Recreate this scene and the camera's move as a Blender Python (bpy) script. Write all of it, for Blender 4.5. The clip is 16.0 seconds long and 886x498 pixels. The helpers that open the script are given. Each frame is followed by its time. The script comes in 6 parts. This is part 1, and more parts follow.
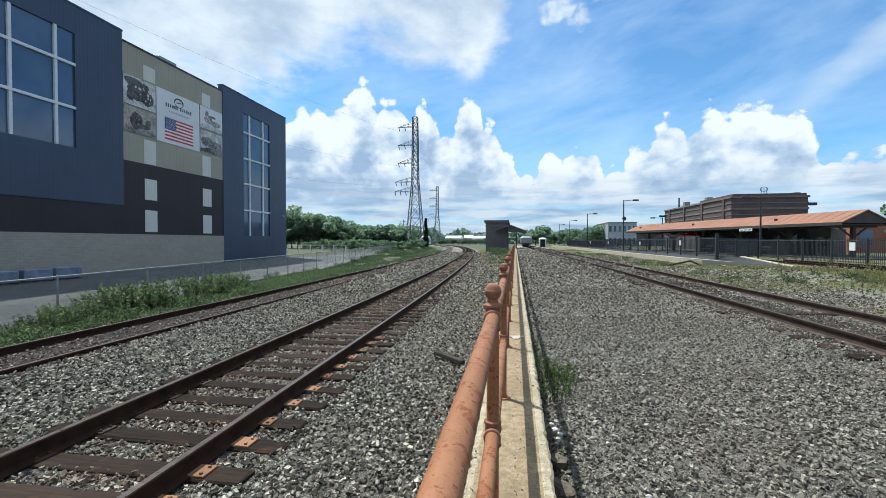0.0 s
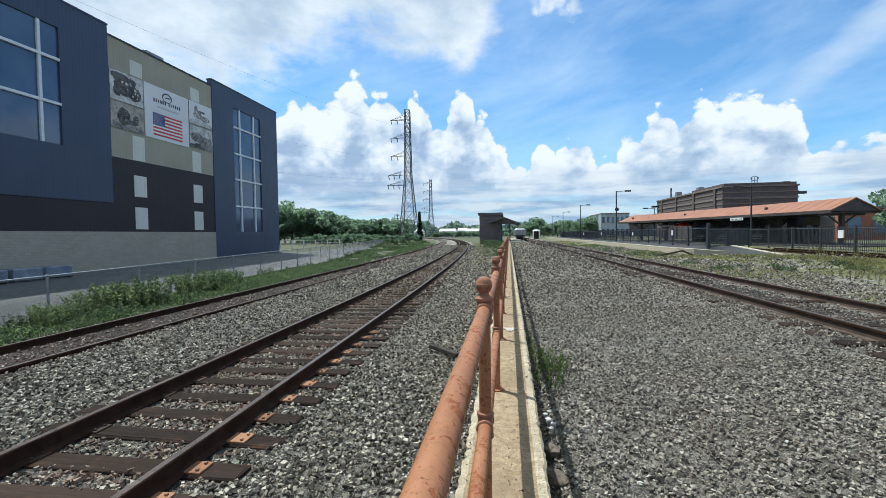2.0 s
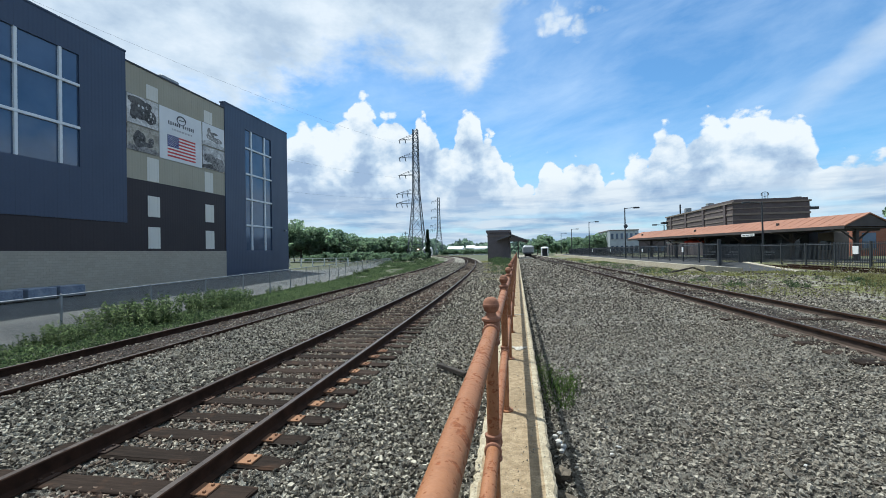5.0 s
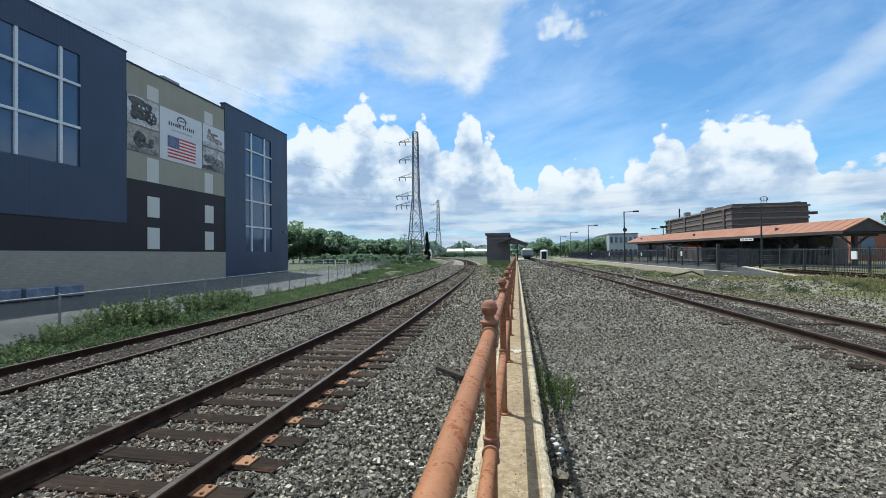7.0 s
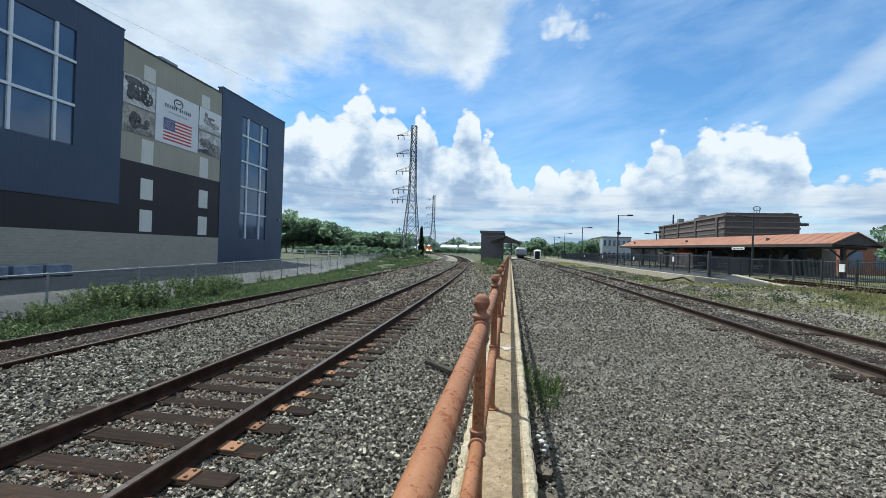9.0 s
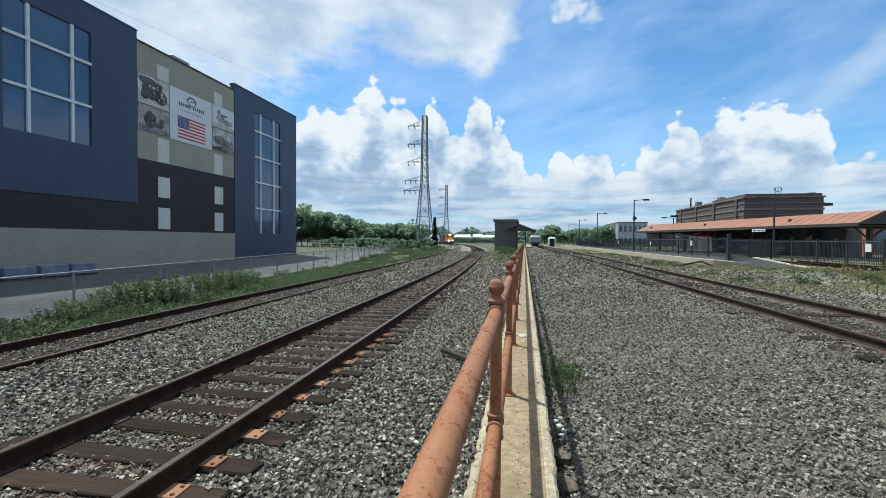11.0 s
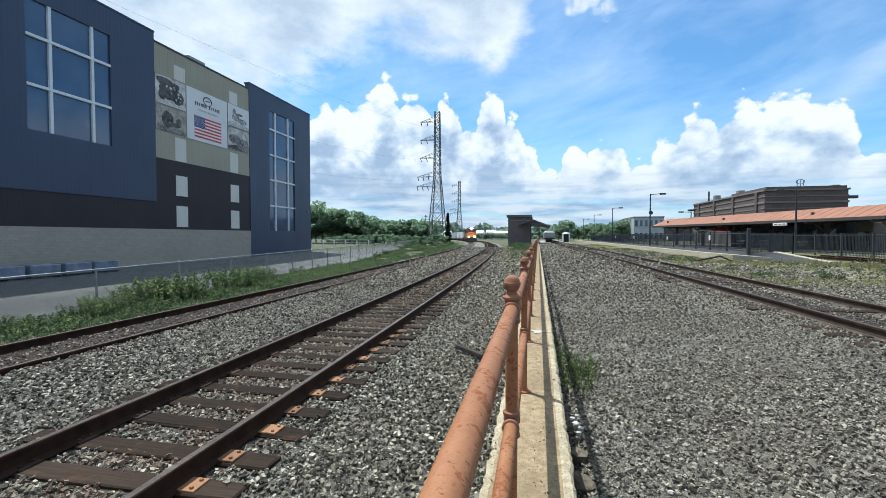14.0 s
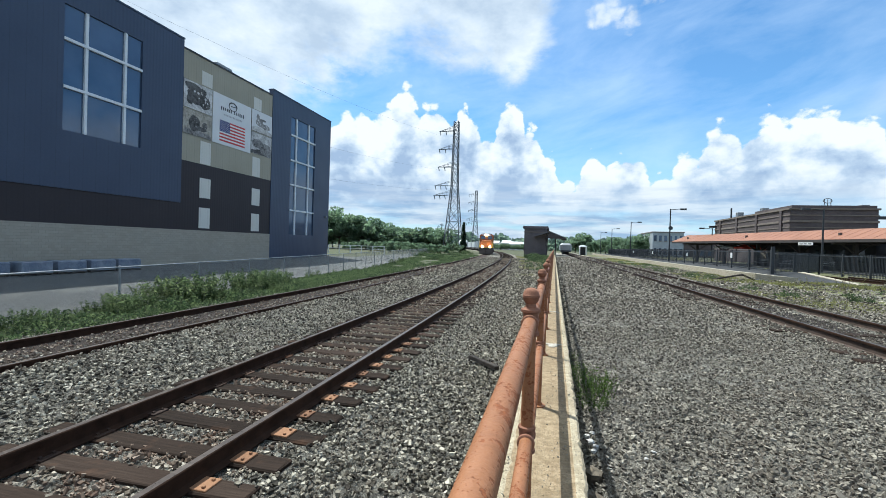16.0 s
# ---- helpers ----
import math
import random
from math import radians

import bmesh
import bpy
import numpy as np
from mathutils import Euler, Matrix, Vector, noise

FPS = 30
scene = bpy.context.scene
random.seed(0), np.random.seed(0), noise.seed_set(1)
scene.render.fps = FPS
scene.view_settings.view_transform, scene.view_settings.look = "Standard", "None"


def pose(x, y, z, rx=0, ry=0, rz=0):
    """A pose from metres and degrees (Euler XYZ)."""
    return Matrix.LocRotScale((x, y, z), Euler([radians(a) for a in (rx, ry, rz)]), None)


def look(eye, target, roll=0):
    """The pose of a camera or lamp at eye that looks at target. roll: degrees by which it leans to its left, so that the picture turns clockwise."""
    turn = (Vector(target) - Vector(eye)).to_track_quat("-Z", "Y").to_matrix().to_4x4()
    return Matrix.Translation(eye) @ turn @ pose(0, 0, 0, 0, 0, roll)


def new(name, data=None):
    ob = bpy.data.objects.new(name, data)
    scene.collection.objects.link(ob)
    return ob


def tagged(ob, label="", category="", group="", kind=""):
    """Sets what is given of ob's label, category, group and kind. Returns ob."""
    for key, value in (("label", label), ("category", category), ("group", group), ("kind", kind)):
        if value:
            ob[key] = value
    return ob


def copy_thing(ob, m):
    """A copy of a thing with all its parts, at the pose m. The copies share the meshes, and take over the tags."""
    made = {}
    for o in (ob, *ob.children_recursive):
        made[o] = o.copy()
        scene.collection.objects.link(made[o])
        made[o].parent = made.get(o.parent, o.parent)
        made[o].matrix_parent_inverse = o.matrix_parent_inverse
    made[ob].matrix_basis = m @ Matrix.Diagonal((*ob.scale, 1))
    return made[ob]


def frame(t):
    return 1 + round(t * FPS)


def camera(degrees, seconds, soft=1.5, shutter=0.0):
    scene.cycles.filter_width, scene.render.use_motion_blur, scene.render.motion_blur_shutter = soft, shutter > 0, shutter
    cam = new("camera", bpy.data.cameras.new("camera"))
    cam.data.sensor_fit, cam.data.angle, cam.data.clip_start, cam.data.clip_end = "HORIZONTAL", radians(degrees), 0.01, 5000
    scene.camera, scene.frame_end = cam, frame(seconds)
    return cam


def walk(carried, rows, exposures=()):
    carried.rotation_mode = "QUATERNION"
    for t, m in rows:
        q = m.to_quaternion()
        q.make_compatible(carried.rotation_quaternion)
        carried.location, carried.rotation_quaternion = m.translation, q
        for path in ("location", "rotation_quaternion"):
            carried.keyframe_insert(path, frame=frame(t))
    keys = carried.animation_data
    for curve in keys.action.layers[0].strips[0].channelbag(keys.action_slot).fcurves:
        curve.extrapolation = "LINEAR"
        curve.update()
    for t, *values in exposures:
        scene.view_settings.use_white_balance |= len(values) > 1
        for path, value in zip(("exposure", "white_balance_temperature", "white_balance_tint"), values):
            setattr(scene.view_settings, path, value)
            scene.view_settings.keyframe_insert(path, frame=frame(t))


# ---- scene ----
cam = camera(92.0, 16.0, soft=0.7)
PATH = [
    (0, (0.001, -0.003, 2.059), (-0.332, 1.969, 2.024), 0.0),
    (0.5, (0.003, -0.008, 2.057), (-0.321, 1.965, 2.014), 0.1),
    (1, (0.011, -0.015, 2.051), (-0.294, 1.96, 1.984), -0.2),
    (1.5, (0.013, -0.013, 2.058), (-0.288, 1.962, 1.985), -0.5),
    (2, (0.018, -0.011, 2.065), (-0.288, 1.964, 1.998), -0.8),
    (2.5, (0.02, -0.011, 2.071), (-0.301, 1.962, 2.015), -1.0),
    (3, (0.014, -0.018, 2.076), (-0.326, 1.952, 2.04), -1.2),
    (3.5, (0.026, -0.025, 2.082), (-0.319, 1.945, 2.066), -1.4),
    (4, (0.028, -0.027, 2.077), (-0.317, 1.943, 2.075), -1.7),
    (6.5, (0.024, -0.026, 2.081), (-0.314, 1.945, 2.107), 0.0),
    (7, (0.03, -0.037, 2.081), (-0.309, 1.934, 2.108), -0.7),
    (7.5, (0.031, -0.039, 2.074), (-0.304, 1.933, 2.096), -0.8),
    (8, (0.027, -0.041, 2.069), (-0.303, 1.932, 2.087), 0.2),
    (8.5, (0.029, -0.044, 2.072), (-0.287, 1.93, 2.084), 1.6),
    (9, (0.025, -0.042, 2.067), (-0.286, 1.933, 2.074), 1.8),
    (11.5, (0.028, -0.048, 2.048), (-0.354, 1.914, 1.994), 0.2),
    (12, (0.023, -0.029, 2.048), (-0.36, 1.933, 1.979), 0.2),
    (12.5, (0.01, -0.013, 2.044), (-0.373, 1.949, 1.96), -0.3),
    (13, (0.003, -0.007, 2.048), (-0.39, 1.952, 1.967), -0.6),
    (13.5, (0.006, -0.014, 2.047), (-0.401, 1.943, 1.977), -0.4),
    (14, (0.017, -0.024, 2.048), (-0.417, 1.928, 1.989), -0.0),
    (14.5, (0.013, -0.026, 2.043), (-0.433, 1.923, 1.983), -0.1),
    (15, (0.011, -0.039, 2.056), (-0.457, 1.905, 2.017), -0.3),
    (15.5, (0.013, -0.042, 2.054), (-0.477, 1.896, 2.025), 0.0),
    (16, (-0.004, -0.026, 2.051), (-0.507, 1.909, 2.032), 1.8),
]
walk(cam, [(t, look(eye, target, roll)) for t, eye, target, roll in PATH], [(0.0, 0.28, 5850, 4), (1.5, 0.25, 5850, 4), (3.0, 0.31, 5870, 4), (3.5, 0.24, 5860, 4), (4.0, 0.23, 5850, 4), (9.0, 0.21, 5850, 4), (11.5, 0.16, 5840, 4), (13.0, 0.33, 5850, 4), (16.0, 0.37, 5870, 4)])

# ---- world and sun ----
SUN_FROM = Vector((-0.41, 0.26, 1.0)).normalized()
sun_el = math.asin(SUN_FROM.z)
sun_az = math.atan2(SUN_FROM.x, SUN_FROM.y)

world = bpy.data.worlds.new("sky")
scene.world = world
world.use_nodes = True


class Graph:
    """Short hand for node trees."""

    def __init__(self, tree):
        self.t = tree
        tree.nodes.clear()

    def n(self, kind, ins=None, **props):
        nd = self.t.nodes.new(kind)
        for k, v in props.items():
            setattr(nd, k, v)
        for k, v in (ins or {}).items():
            if hasattr(v, "is_output"):
                self.t.links.new(v, nd.inputs[k])
            else:
                nd.inputs[k].default_value = v
        return nd

    def m(self, op, a, b=0.0, c=0.0, clamp=False):
        return self.n("ShaderNodeMath", {0: a, 1: b, 2: c}, operation=op, use_clamp=clamp).outputs[0]

    def mix(self, fac, a, b, blend="MIX"):
        nd = self.n("ShaderNodeMix", {0: fac, 6: a, 7: b}, data_type="RGBA", blend_type=blend)
        return nd.outputs[2]

    def noise(self, vec, scale, detail=4.0, rough=0.55, dist=0.0, lac=2.0):
        return self.n("ShaderNodeTexNoise", {"Vector": vec, "Scale": scale, "Detail": detail, "Roughness": rough,
                                             "Distortion": dist, "Lacunarity": lac}).outputs["Fac"]

    def ramp(self, fac, stops):
        nd = self.n("ShaderNodeValToRGB", {0: fac})
        el = nd.color_ramp.elements
        while len(el) < len(stops):
            el.new(0.5)
        for e, (p, c) in zip(el, stops):
            e.position, e.color = p, (*c, 1.0) if len(c) == 3 else c
        return nd.outputs[0]

    def span(self, v, a, b, lo=0.0, hi=1.0, smooth=False):
        return self.n("ShaderNodeMapRange", {0: v, 1: a, 2: b, 3: lo, 4: hi}, clamp=True,
                      interpolation_type="SMOOTHSTEP" if smooth else "LINEAR").outputs[0]


def make_sky():
    g = Graph(world.node_tree)
    sky = g.n("ShaderNodeTexSky", sky_type="NISHITA", sun_disc=False, sun_elevation=sun_el, sun_rotation=sun_az,
              air_density=1.0, dust_density=0.4, ozone_density=2.0).outputs[0]
    sky = g.mix(1.0, sky, (0.68, 1.03, 1.20, 1.0), "MULTIPLY")
    vec = g.n("ShaderNodeTexCoord").outputs["Generated"]
    sep = g.n("ShaderNodeSeparateXYZ", {0: vec})
    az = g.m("ARCTAN2", sep.outputs[0], sep.outputs[1])
    el = g.m("ARCSINE", sep.outputs[2])
    flat = g.n("ShaderNodeCombineXYZ", {0: az, 1: g.m("MULTIPLY", el, 1.25), 2: 0.0}).outputs[0]
    big = g.noise(flat, 5.0, 3.0, 0.55, 0.3)
    fine = g.noise(flat, 15.0, 8.0, 0.6, 0.15)
    shift = g.n("ShaderNodeVectorMath", {0: flat, 1: g.n("ShaderNodeVectorMath", {0: g.n("ShaderNodeTexNoise", {"Vector": flat, "Scale": 22.0, "Detail": 4.0}).outputs["Color"], 1: (0.05, 0.05, 0.0)}, operation="MULTIPLY").outputs[0]}, operation="ADD").outputs[0]
    cells = [g.n("ShaderNodeTexVoronoi", {"Vector": shift, "Scale": s}, voronoi_dimensions="2D").outputs["Distance"] for s in (13.0, 31.0)]
    puff = g.m("SUBTRACT", 0.40, g.m("ADD", g.m("MULTIPLY", cells[0], 0.6), g.m("MULTIPLY", cells[1], 0.4)))
    # cumulus heaps: azimuth, elevation of the top, half width, in degrees
    heaps = [(-60, 15, 8), (-46, 14, 8), (-38, 13, 5), (-32.5, 14.6, 3.6), (-26.5, 16.6, 2.8), (-22.8, 16.9, 2.2), (-20.2, 18.9, 1.9), (-16.6, 17.5, 2.3),
             (-12.1, 16.8, 1.9), (-8.8, 14.2, 2.4), (-6.1, 17.9, 1.6), (-3.6, 15.2, 1.5), (-1.4, 11.4, 1.5), (1.5, 7.9, 2), (4.4, 11.3, 1.5), (8.2, 11.4, 2.1),
             (12.5, 8.4, 2), (15.2, 10.8, 1.9), (18.3, 14.2, 1.8), (22, 14.0, 2.2), (26.6, 14.5, 2.5), (29.5, 12.8, 1.5), (34.5, 8.7, 3.5), (42, 10, 6), (58, 12, 9),
             (90, 13, 14), (130, 14, 18), (175, 13, 20), (-85, 13, 14), (-120, 12, 18), (-160, 12, 18)]
    az_d, el_d = g.m("MULTIPLY", az, 180 / math.pi), g.m("MULTIPLY", el, 180 / math.pi)
    crest = None
    for a, top, w in heaps:
        da = g.m("MULTIPLY", g.m("SUBTRACT", az_d, a), 1.45 / w)
        v = g.m("SUBTRACT", top, g.m("MULTIPLY", da, da))
        crest = v if crest is None else g.m("SMOOTH_MAX", crest, v, 0.5)
    tiny = g.noise(flat, 48.0, 6.0, 0.6, 0.1)
    rough = g.m("ADD", g.m("MULTIPLY", puff, 4.2), g.m("ADD", g.m("MULTIPLY", g.m("SUBTRACT", fine, 0.5), 3.0), g.m("MULTIPLY", g.m("SUBTRACT", tiny, 0.5), 1.6)))
    depth = g.m("ADD", g.m("SUBTRACT", g.m("ADD", crest, 0.7), el_d), rough)
    cumulus = g.m("MULTIPLY", g.span(depth, 0.0, 0.75, smooth=True), g.span(g.m("ADD", el_d, g.m("MULTIPLY", g.m("SUBTRACT", big, 0.5), 6.0)), 3.6, 6.4, 0.3, 1.0, smooth=True))
    # lit crests and grey bases: deeper and lower parts are darker
    body = g.m("ADD", g.m("SUBTRACT", 0.86, g.m("MULTIPLY", g.m("MAXIMUM", g.m("SUBTRACT", crest, el_d), 0.0), 0.080)),
               g.m("ADD", g.m("MULTIPLY", puff, 0.75), g.m("ADD", g.m("MULTIPLY", g.m("SUBTRACT", fine, 0.5), 1.9), g.m("MULTIPLY", g.m("SUBTRACT", big, 0.5), 1.9))))
    tone = g.ramp(body, [(0.02, (0.44, 0.55, 0.73)), (0.30, (0.64, 0.74, 0.87)), (0.56, (0.91, 0.945, 0.99)), (0.80, (1.06, 1.05, 1.04))])
    # high broken sheet above, thick towards the sun's side
    hi_vec = g.n("ShaderNodeCombineXYZ", {0: g.m("MULTIPLY", az, 1.0), 1: g.m("MULTIPLY", el, 1.8), 2: 0.7}).outputs[0]
    hi_n = g.noise(hi_vec, 4.2, 9.0, 0.6, 0.15)
    edge = g.m("ADD", g.span(az_d, -36, -25, 15.0, 21.5), g.span(az_d, -5, 4, 0.0, 12.0))
    over = g.m("ADD", g.m("SUBTRACT", el_d, edge), g.m("ADD", g.m("MULTIPLY", g.m("SUBTRACT", hi_n, 0.46), 26.0), g.m("MULTIPLY", puff, 2.0)))
    sheet = g.span(over, -0.8, 6.0, 0.0, 0.95, smooth=True)
    # a torn scrap of cloud beside the sheet
    pa, pe = g.m("DIVIDE", g.m("SUBTRACT", az_d, 6.6), 4.2), g.m("DIVIDE", g.m("SUBTRACT", el_d, 28.0), 3.6)
    scrap = g.m("ADD", g.m("SUBTRACT", 0.75, g.m("ADD", g.m("MULTIPLY", pa, pa), g.m("MULTIPLY", pe, pe))), g.m("MULTIPLY", rough, 0.75))
    sheet = g.m("MAXIMUM", sheet, g.span(scrap, 0.0, 1.5, 0.0, 0.85, smooth=True))
    # thin slanting veil low on the station side
    slant = g.m("DIVIDE", g.m("SUBTRACT", el_d, g.m("ADD", 13.6, g.m("MULTIPLY", g.m("SUBTRACT", az_d, 30.0), 0.75))), 2.6)
    veil = g.m("MULTIPLY", g.span(g.m("ADD", g.m("SUBTRACT", 1.0, g.m("MULTIPLY", slant, slant)), g.m("MULTIPLY", g.m("SUBTRACT", hi_n, 0.5), 2.5)), 0.0, 1.4, 0.0, 0.5, smooth=True), g.span(az_d, 26, 34, smooth=True))
    sheet = g.m("MAXIMUM", sheet, veil)
    wisp_v = g.n("ShaderNodeCombineXYZ", {0: g.m("ADD", g.m("MULTIPLY", az, 1.2), g.m("MULTIPLY", el, -1.2)), 1: g.m("MULTIPLY", el, 2.6), 2: 0.2}).outputs[0]
    wisp = g.span(g.noise(wisp_v, 3.0, 7.0, 0.6, 0.3), 0.38, 0.72, 0.05, 0.40)
    sheet_tone = g.ramp(g.m("ADD", g.noise(hi_vec, 6.0, 7.0, 0.58), g.span(over, 7.0, 1.0, 0.0, 0.12)), [(0.40, (0.60, 0.68, 0.79)), (0.54, (0.79, 0.85, 0.92)), (0.70, (1.0, 1.01, 1.03))])
    # thin layered haze bank near the horizon
    bank_v = g.n("ShaderNodeCombineXYZ", {0: az, 1: g.m("MULTIPLY", el, 7.0), 2: 0.4}).outputs[0]
    bank = g.m("MULTIPLY", g.span(g.noise(bank_v, 5.0, 6.0, 0.55, 0.3), 0.34, 0.56, 0.35, 1.0, smooth=True), g.span(el, radians(9.5), radians(4), 0.0, 0.97))
    bank_tone = g.ramp(g.noise(bank_v, 7.0, 6.0, 0.55), [(0.38, (0.42, 0.56, 0.76)), (0.58, (0.86, 0.91, 0.97))])
    bright = 7.0
    scale = lambda c, k: g.mix(1.0, c, (k, k, k, 1.0), "MULTIPLY")
    col = g.mix(wisp, sky, (6.5, 7.4, 8.6, 1.0))
    col = g.mix(sheet, col, scale(sheet_tone, bright))
    col = g.mix(cumulus, col, scale(tone, bright))
    col = g.mix(bank, col, scale(bank_tone, bright * 0.92))
    bg = g.n("ShaderNodeBackground", {0: col, 1: 0.109}).outputs[0]
    g.n("ShaderNodeOutputWorld", {0: bg})


make_sky()

sun_data = bpy.data.lights.new("sun", "SUN")
sun_data.energy, sun_data.angle, sun_data.color = 5.0, radians(0.55), (1.0, 0.955, 0.88)
sun = new("sun", sun_data)
sun.rotation_euler = SUN_FROM.to_track_quat("Z", "Y").to_euler()


# ---- materials ----
def material(name, build):
    mat = bpy.data.materials.new(name)
    mat.use_nodes = True
    g = Graph(mat.node_tree)
    g.pos = g.n("ShaderNodeTexCoord").outputs["Object"]
    g.world_pos = g.n("ShaderNodeNewGeometry").outputs["Position"]
    g.island = g.n("ShaderNodeNewGeometry").outputs["Random Per Island"]
    g.rand = g.n("ShaderNodeObjectInfo").outputs["Random"]
    ins, bump = build(g)
    b = g.n("ShaderNodeBsdfPrincipled", ins)
    if bump:
        h, strength, dist = bump
        nb = g.n("ShaderNodeBump", {"Height": h, "Strength": strength, "Distance": dist})
        g.t.links.new(nb.outputs[0], b.inputs["Normal"])
    g.n("ShaderNodeOutputMaterial", {0: b.outputs[0]})
    return mat


def plain(name, a, b, scale=3.0, rough=0.6, metal=0.0, bump=0.3, dist=0.01, spec=0.4, fine=40.0, by_object=0.0):
    """Two tones mixed by large and fine noise."""

    def build(g):
        p = g.world_pos
        n1, n2 = g.noise(p, scale, 4), g.noise(p, fine, 4)
        f = g.m("ADD", g.m("MULTIPLY", n1, 0.65), g.m("MULTIPLY", n2, 0.35))
        if by_object:
            f = g.m("ADD", f, g.m("MULTIPLY", g.m("SUBTRACT", g.rand, 0.5), by_object))
        col = g.ramp(f, [(0.35, a), (0.65, b)])
        r = g.span(n2, 0.3, 0.7, max(rough - 0.1, 0.02), min(rough + 0.12, 1.0))
        return {"Base Color": col, "Roughness": r, "Metallic": metal, "Specular IOR Level": spec}, (n2, bump, dist) if bump else None

    return material(name, build)


def stone_build(stops, rough=0.85):
    def build(g):
        n = g.noise(g.pos, 60.0, 3)
        v = g.m("ADD", g.m("MULTIPLY", g.island, 0.85), g.m("MULTIPLY", g.m("SUBTRACT", n, 0.5), 0.45))
        dirt = g.noise(g.world_pos, 0.9, 3)
        col = g.ramp(v, stops)
        col = g.mix(g.span(dirt, 0.5, 0.75, 0.0, 0.45), col, (0.16, 0.13, 0.10, 1.0))
        # rust and brake dust shed along the two main tracks
        sep = g.n("ShaderNodeSeparateXYZ", {0: g.world_pos})
        run = g.m("ADD", sep.outputs[0], g.m("ADD", g.m("MULTIPLY", sep.outputs[1], 0.02), g.m("MULTIPLY", g.m("MULTIPLY", sep.outputs[1], sep.outputs[1]), 0.00055)))
        spots = g.span(g.noise(g.world_pos, 2.6, 4), 0.42, 0.62, 0.25, 1.0)
        for c in (-3.38, -7.82):
            off = g.m("ABSOLUTE", g.m("SUBTRACT", run, c))
            col = g.mix(g.m("MULTIPLY", spots, g.span(off, 1.15, 0.7, 0.0, 0.6)), col, (0.19, 0.115, 0.078, 1.0))
        return {"Base Color": col, "Roughness": rough, "Specular IOR Level": 0.3}, None

    return build


M_BALLAST_STONE = material("ballast_stone", stone_build([(0.0, (0.022, 0.019, 0.015)), (0.3, (0.085, 0.074, 0.056)), (0.6, (0.265, 0.241, 0.187)), (0.85, (0.51, 0.468, 0.375)), (1.0, (0.70, 0.655, 0.54))]))
M_GRAVEL_STONE = material("gravel_stone", stone_build([(0.0, (0.042, 0.036, 0.029)), (0.35, (0.132, 0.117, 0.094)), (0.75, (0.312, 0.283, 0.228)), (0.95, (0.48, 0.44, 0.355)), (1.0, (0.66, 0.62, 0.52))]))


def ground_build(cell, stops, patch, patch_fac, depth=0.03, gap_shade=0.9):
    """A bed of stones seen as a sheet: cells of stone with shade painted dark between them, and larger stained patches.
    """

    def build(g):
        p = g.world_pos
        warp = g.n("ShaderNodeVectorMath", {0: p, 1: g.n("ShaderNodeTexNoise", {"Vector": p, "Scale": 14.0}).outputs["Color"]}, operation="ADD").outputs[0]
        vor = g.n("ShaderNodeTexVoronoi", {"Vector": warp, "Scale": cell})
        bright = g.n("ShaderNodeSeparateColor", {0: vor.outputs["Color"]}).outputs[0]
        n = g.noise(p, 0.35, 5)
        n2 = g.noise(p, 2.2, 5)
        v = g.m("ADD", g.m("MULTIPLY", bright, 0.8), g.m("MULTIPLY", g.m("SUBTRACT", n2, 0.5), 0.6))
        col = g.ramp(v, stops)
        gap = g.span(vor.outputs["Distance"], 0.32, 0.66, 0.0, gap_shade)
        col = g.mix(gap, col, (0.035, 0.033, 0.03, 1.0))
        lumps = g.span(g.noise(p, 6.5, 5, 0.75), 0.36, 0.64, 0.55, 1.55)
        col = g.mix(1.0, col, g.n("ShaderNodeCombineColor", {0: lumps, 1: lumps, 2: lumps}).outputs[0], "MULTIPLY")
        col = g.mix(g.span(n, 0.48, 0.68, 0.0, patch_fac), col, (*patch, 1.0))
        h = g.m("ADD", g.m("MULTIPLY", vor.outputs["Distance"], -1.0), g.m("MULTIPLY", bright, 0.5))
        return {"Base Color": col, "Roughness": 0.9, "Specular IOR Level": 0.25}, (h, 1.0, depth)

    return build


M_BALLAST = material("ballast_bed", ground_build(18.0, [(0.1, (0.18, 0.165, 0.132)), (0.5, (0.43, 0.40, 0.33)), (0.9, (0.66, 0.62, 0.53))], (0.30, 0.27, 0.22), 0.35, 0.04, 0.7))
M_GRAVEL = material("gravel_bed", ground_build(20.0, [(0.1, (0.20, 0.182, 0.146)), (0.5, (0.45, 0.415, 0.34)), (0.9, (0.68, 0.635, 0.53))], (0.38, 0.34, 0.27), 0.4, 0.03, 0.65))
M_DIRT = material("brown_ballast", ground_build(16.0, [(0.1, (0.05, 0.036, 0.03)), (0.5, (0.12, 0.088, 0.07)), (0.9, (0.22, 0.165, 0.135))], (0.09, 0.06, 0.045), 0.6, 0.03))
M_LOT = material("lot_gravel", ground_build(30.0, [(0.1, (0.16, 0.17, 0.17)), (0.5, (0.26, 0.265, 0.26)), (0.9, (0.36, 0.36, 0.35))], (0.22, 0.22, 0.20), 0.5, 0.02))


